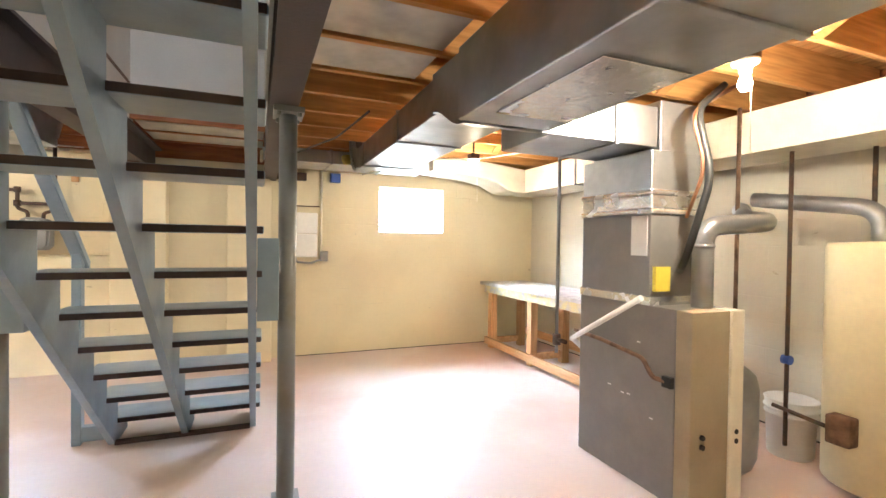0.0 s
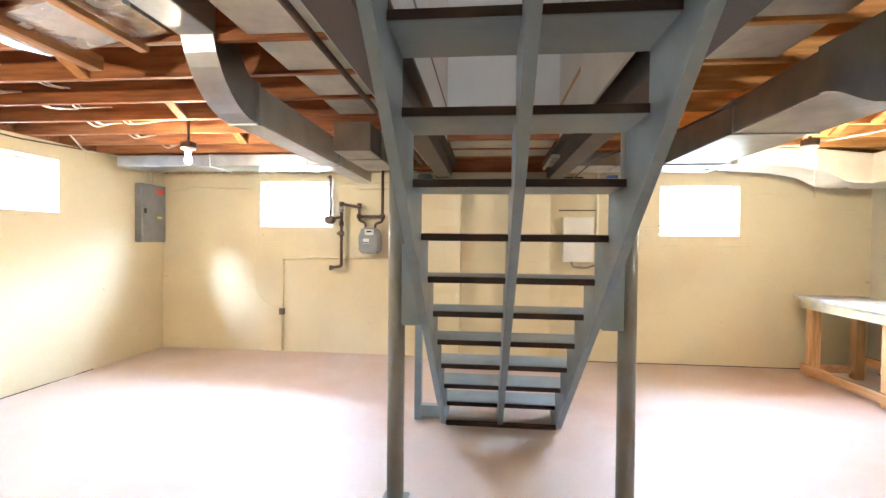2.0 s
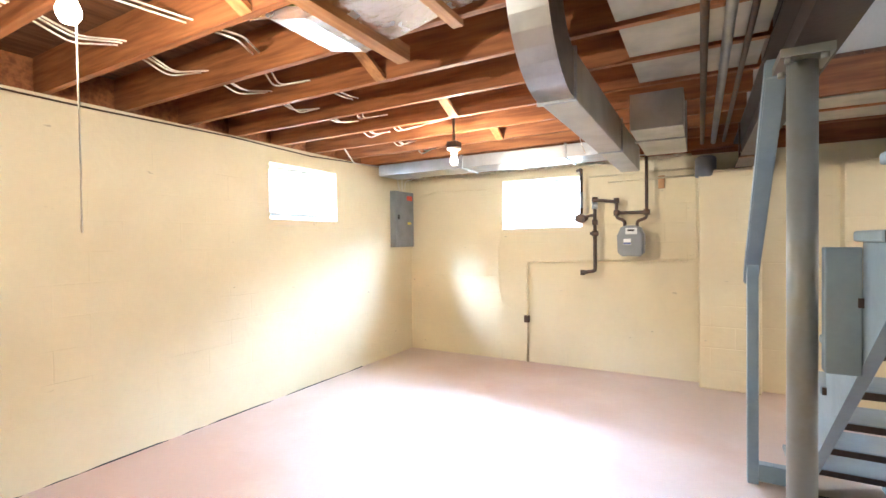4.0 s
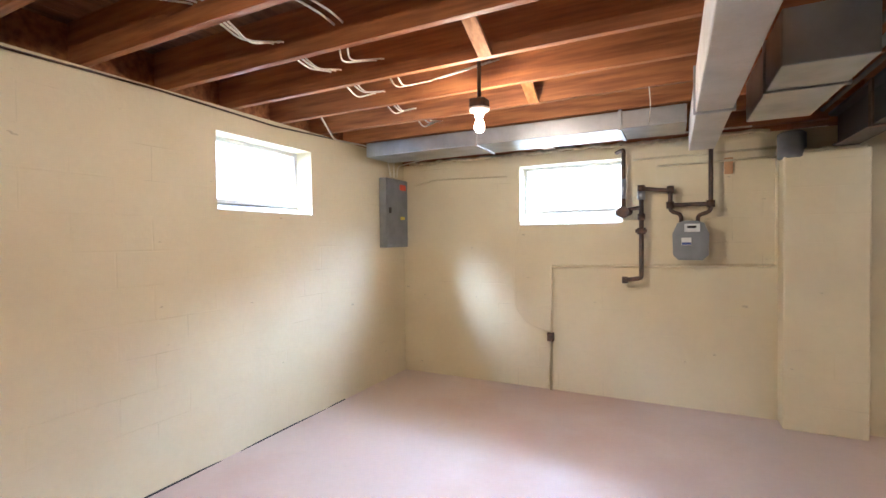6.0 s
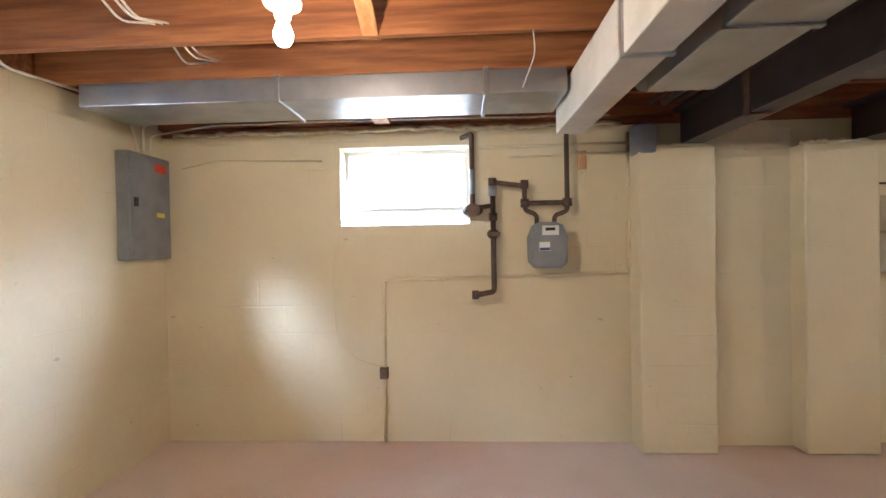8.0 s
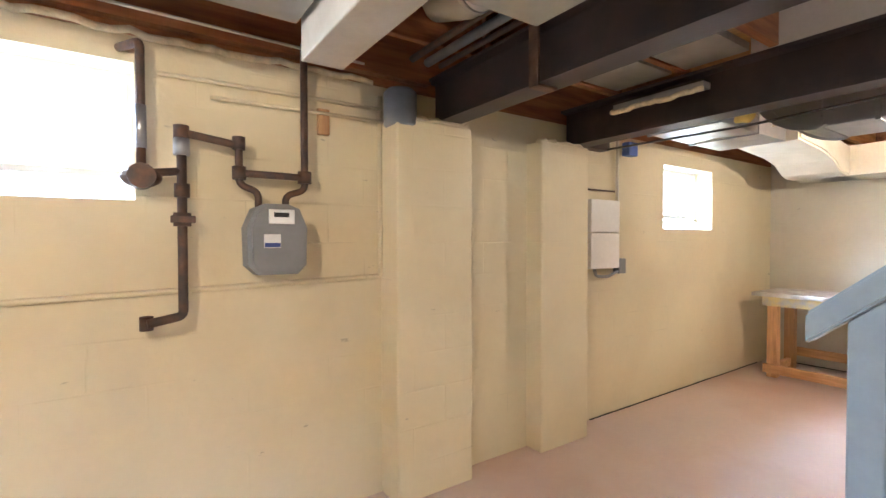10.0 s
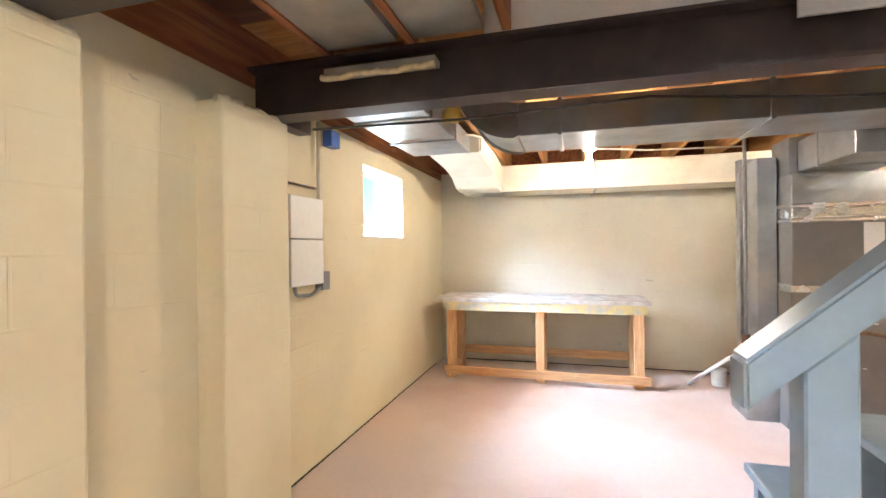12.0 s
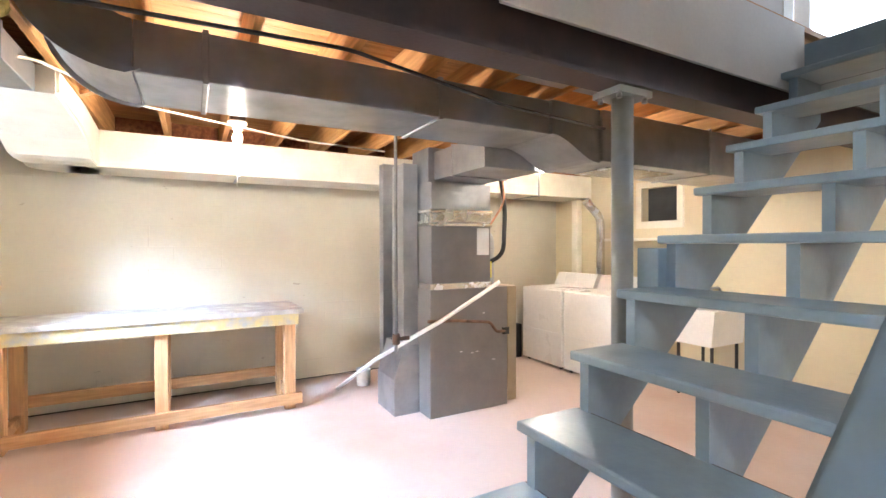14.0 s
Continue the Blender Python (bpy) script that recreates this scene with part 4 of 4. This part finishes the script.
# ---- overhead clutter ----
# sky beyond the windows
M_SKY = glow("overcast_sky", (0.93, 0.97, 1.0), 2.6)
for nm, b6 in (("backdrop_north", (XW - 2.5, XE + 3, YN + 2.6, YN + 2.62, 0.5, 2.9)), ("backdrop_west", (XW - 2.62, XW - 2.60, -1.0, 9.0, 0.5, 2.9)), ("backdrop_south", (-1.2, 1.6, YS - 0.9, YS - 0.88, 2.3, 5.0))):
    bm = B()
    box(bm, *b6)
    solid(nm, bm, M_SKY, "plain bright overcast sky outside", "sky", kind="structure")

# sheet metal closing some joist bays
M_PAN = mat("dull_sheet_metal", (0.52, 0.50, 0.45), 0.45, 0.65, 4, 0.25, (0.36, 0.345, 0.32), 0.08, 20)
for k, (xa, xb, ya, yb) in enumerate(((-0.86, 0.13, 5.50, 5.84), (-0.86, 0.13, 5.90, 6.28), (-1.60, -1.02, 2.40, 2.77), (-1.60, -1.02, 2.84, 3.20), (-1.60, -1.02, 3.28, 3.64), (-1.60, -1.02, 3.72, 4.08), (-1.60, -1.02, 4.16, 4.52), (0.30, 0.95, 2.84, 3.20), (0.30, 0.95, 3.28, 3.64))):
    bm = B()
    prism(bm, [(ya, 2.40), (ya, 2.362), (yb, 2.362), (yb, 2.40), (yb - 0.012, 2.40), (yb - 0.012, 2.366), (ya + 0.012, 2.366), (ya + 0.012, 2.40)], "x", xa, xb)
    solid("joist_pan", bm, M_PAN, "dull sheet metal pan between joists", "duct pan", "joist pans")
# rolled edge with sealant along the beam
rng = random.Random(4)
bm = B()
tube(bm, [(0.118, 5.72 + 0.03 * k, 2.235 - 0.014 * rng.random()) for k in range(20)], 0.016, 8)
solid("sealant_bead", bm, M_SEAL, "lumpy dried sealant along a duct edge", "sealant")
bm = B()
tube(bm, [(XW + 0.1 + 0.06 * k, YN - 0.02 - 0.012 * rng.random(), 2.257 + 0.02 * rng.random()) for k in range(55)], 0.016, 7)
solid("sealant_bead", bm, M_SEAL, "lumpy dried sealant along the sill plate", "sealant")
for xa, n in ((-1.30, 17), (-0.24, 16)):
    bm = B()
    tube(bm, [(xa + 0.03 * k, YN - 0.15 - 0.02 * rng.random(), 2.055 + 0.02 * rng.random()) for k in range(n)], 0.018, 7)
    solid("mortar_bead", bm, M_WN, "rough painted mortar on top of the pier", "mortar")

bm = B()
box(bm, 0.124, 0.206, 5.72, 6.28, 2.242, 2.275)
solid("pan_flange", bm, M_PAN, "dull sheet metal edge of a joist pan", "duct pan")
bm = B()
box(bm, -1.022, -1.011, 5.83, 5.885, 2.075, 2.34, 0.002)
box(bm, -1.022, -0.90, 5.83, 5.885, 2.066, 2.076, 0.002)
solid("beam_strap", bm, M_RUST, "rusty brown metal strap over the steel beam", "strap")

# cross bridging
M_BRID = wood("bridging_wood", (0.50, 0.24, 0.09), (0.36, 0.15, 0.05), "Y")
def bridging(x, ya, yb, flip, m=None):
    z0, z1 = (ZJ + 0.01, ZF - 0.03) if flip else (ZF - 0.03, ZJ + 0.01)
    bm = B()
    prism(bm, [(ya + 0.022, z0 - 0.012), (ya + 0.022, z0 + 0.012), (yb - 0.022, z1 + 0.012), (yb - 0.022, z1 - 0.012)], "x", x - 0.035, x + 0.035)
    solid("bridging", bm, m or M_BRID, "diagonal wooden bridging strip between joists", "bridging", "joist bridging", "structure")


JS = [y + 0.06 for y in JY]
for k in range(len(JS) - 1):
    ya, yb = JS[k], JS[k + 1]
    if not (4.4 < ya < 4.9):
        bridging(-2.86, ya, yb, k % 2 == 0)
    else:
        bridging(-2.78, ya, yb, True)
    # east strips take the joist colour with bulb light painted in
    bridging(2.35, ya, yb, True, M_JOIST_LIT)
    bridging(2.45, ya, yb, False, M_JOIST_LIT)

# foil-faced batt sagging out of a bay, held by two strips
e = thing("foil_insulation", "torn foil-faced insulation batt sagging between joists", "insulation", (-2.3, 3.0, 2.3))
bm = B()
pts = [(-2.95, 2.44), (-2.8, 2.34), (-2.6, 2.29), (-2.4, 2.32), (-2.2, 2.36), (-1.98, 2.38)]
prism(bm, [(x, z) for x, z in pts] + [(x, z + 0.05) for x, z in pts[::-1]], "y", 2.84, 3.20)
part("facing", bm, M_FOIL, e)
bm = B()
prism(bm, [(x, z + 0.052) for x, z in pts] + [(x, z + 0.13) for x, z in pts[::-1]], "y", 2.85, 3.19)
part("wool", bm, M_FIB, e, "yellow glass wool")
for x, ya, yb in ((-2.50, 2.62, 3.36), (-2.16, 2.70, 3.26)):
    bm = B()
    box(bm, x - 0.035, x + 0.035, ya, yb, ZJ - 0.075, ZJ - 0.002, 0.003) if x < -2.4 else box(bm, x - 0.025, x + 0.025, ya, yb, ZJ - 0.03, ZJ - 0.002, 0.003)
    solid("nailing_strip", bm, M_BRID, "wooden strip nailed under the joists", "wood strip", kind="structure")

# cables
def cable(pts, r=0.005, m=None, label="loose white electrical cable among the joists"):
    bm = B()
    tube(bm, run(pts, 0.05), r, 6)
    solid("cable", bm, m or M_CABLE, label, "cable", "ceiling cables")


for k in range(3):
    x = -3.84 + 0.035 * k
    pts = [(x, 1.6, 2.45)]
    for q, y in enumerate(JS[2:12]):
        pts += [(x + 0.02 * rng.random(), y - 0.22, 2.40 - 0.05 * rng.random()), (x + 0.02 * rng.random(), y, 2.45)]
    cable(pts)
for k in range(2):
    x = -3.45 + 0.05 * k
    cable([(x, 2.5, 2.47), (x + 0.3, 2.95, 2.38), (x + 0.05, 3.24, 2.46), (x - 0.1, 3.5, 2.39), (x, 3.68, 2.46), (x + 0.1, 3.9, 2.40), (x, 4.12, 2.46), (x - 0.15, 4.35, 2.39), (x - 0.05, 4.56, 2.46), (x - 0.1, 4.8, 2.38), (x, 5.0, 2.46), (x + 0.5, 4.85, 2.45)])
cable([(-4.64, 6.40, 2.10), (-4.62, 6.30, 2.30), (-4.60, 5.9, 2.33), (-4.62, 5.5, 2.31), (-4.5, 5.2, 2.42)], 0.008)
cable([(-4.64, 6.46, 2.10), (-4.60, 6.40, 2.26), (-4.3, 6.30, 2.30), (-3.0, 6.22, 2.29), (-2.0, 6.24, 2.30)], 0.007)
cable([(-4.64, 6.52, 2.10), (-4.62, 6.50, 2.22), (-4.2, 6.55, 2.29), (-3.0, 6.5, 2.28), (-1.5, 6.52, 2.27)], 0.007)
cable([(-4.66, 5.6, 2.33), (-4.67, 4.9, 2.30), (-4.66, 4.0, 2.32), (-4.67, 3.0, 2.31), (-4.66, 1.6, 2.32)], 0.007, M_IRON, "dark cable along the top of the wall")
cable([(-2.16, 5.43, 2.37), (-2.15, 5.43, 2.25), (-2.17, 5.71, 2.20)], 0.003)
cable([(0.30, 6.45, 2.04), (0.32, 5.6, 2.03), (0.33, 4.8, 2.06), (0.55, 4.0, 2.05), (0.6, 3.3, 2.04)], 0.007, M_BLACK, "black cable strung under the trunk duct")
cable([(1.2, 6.3, 2.16), (1.7, 5.9, 2.30), (2.4, 5.6, 2.33), (3.0, 4.4, 2.34), (3.05, 3.6, 2.33)], 0.008, M_CABLE)
cable([(2.2, 2.6, 2.33), (2.0, 2.35, 2.36), (1.7, 2.0, 2.38), (1.2, 1.6, 2.38)], 0.008)
for x, r, m in ((-1.27, 0.017, M_IRON), (-1.18, 0.022, M_GALV), (-1.10, 0.014, M_IRON)):
    bm = B()
    tube(bm, [(x, 1.2, 2.325), (x, 6.45, 2.32)], r, 10)
    solid("overhead_pipe", bm, m, "dark pipe slung under the joists", "pipe", "overhead pipes")
e = thing("wood_block", "small bare wood block under the duct", "wood block", (-3.0, 6.3, 2.2))
bm = B()
box(bm, -3.02, -2.92, 6.115, 6.30, 2.20, 2.235, 0.003)
part("block", bm, M_LUMBER, e)

# gap between slab and wall
for nm, pts in (("floor_gap", [(XW + 0.004, 2.2 + 0.12 * k, 0.002 - 0.012 * rng.random() * (k % 7 > 3)) for k in range(30)]), ("floor_gap", [(0.5 + 0.11 * k, YN - 0.004, 0.001 + 0.003 * rng.random()) for k in range(28)]), ("floor_gap", [(XE - 0.004, 3.0 + 0.12 * k, 0.004 + 0.006 * rng.random()) for k in range(31)])):
    bm = B()
    tube(bm, pts, 0.0065, 5)
    solid(nm, bm, M_DARK, "dark open joint between slab and wall", "floor joint", kind="structure")

# odds and ends along the north wall and the trunk
bm = B()
bmesh.ops.create_icosphere(bm, subdivisions=3, radius=0.07, matrix=Matrix.LocRotScale((0.95, 5.86, 2.24), None, (0.8, 1.0, 0.9)))
for v in bm.verts:
    v.co += (v.co - Vector((0.95, 5.86, 2.24))) * 0.5 * noise.noise(v.co * 14)
solid("fibreglass_tuft", bm, M_FIB, "tuft of yellow glass wool at a duct joint", "insulation")
bm = B()
box(bm, 0.27, 0.62, YN - 0.09, YN, 2.10, 2.19, 0.004)
solid("timber_block", bm, M_STEEL, "dark timber block at the top of the wall", "wood block")
bm = B()
box(bm, 0.90, 1.02, YN - 0.07, YN + 0.0, 2.10, 2.21, 0.006)
solid("blue_box", bm, mat("blue_plastic", (0.05, 0.12, 0.42), 0.45), "small blue plastic outlet box on the wall", "electrical box")
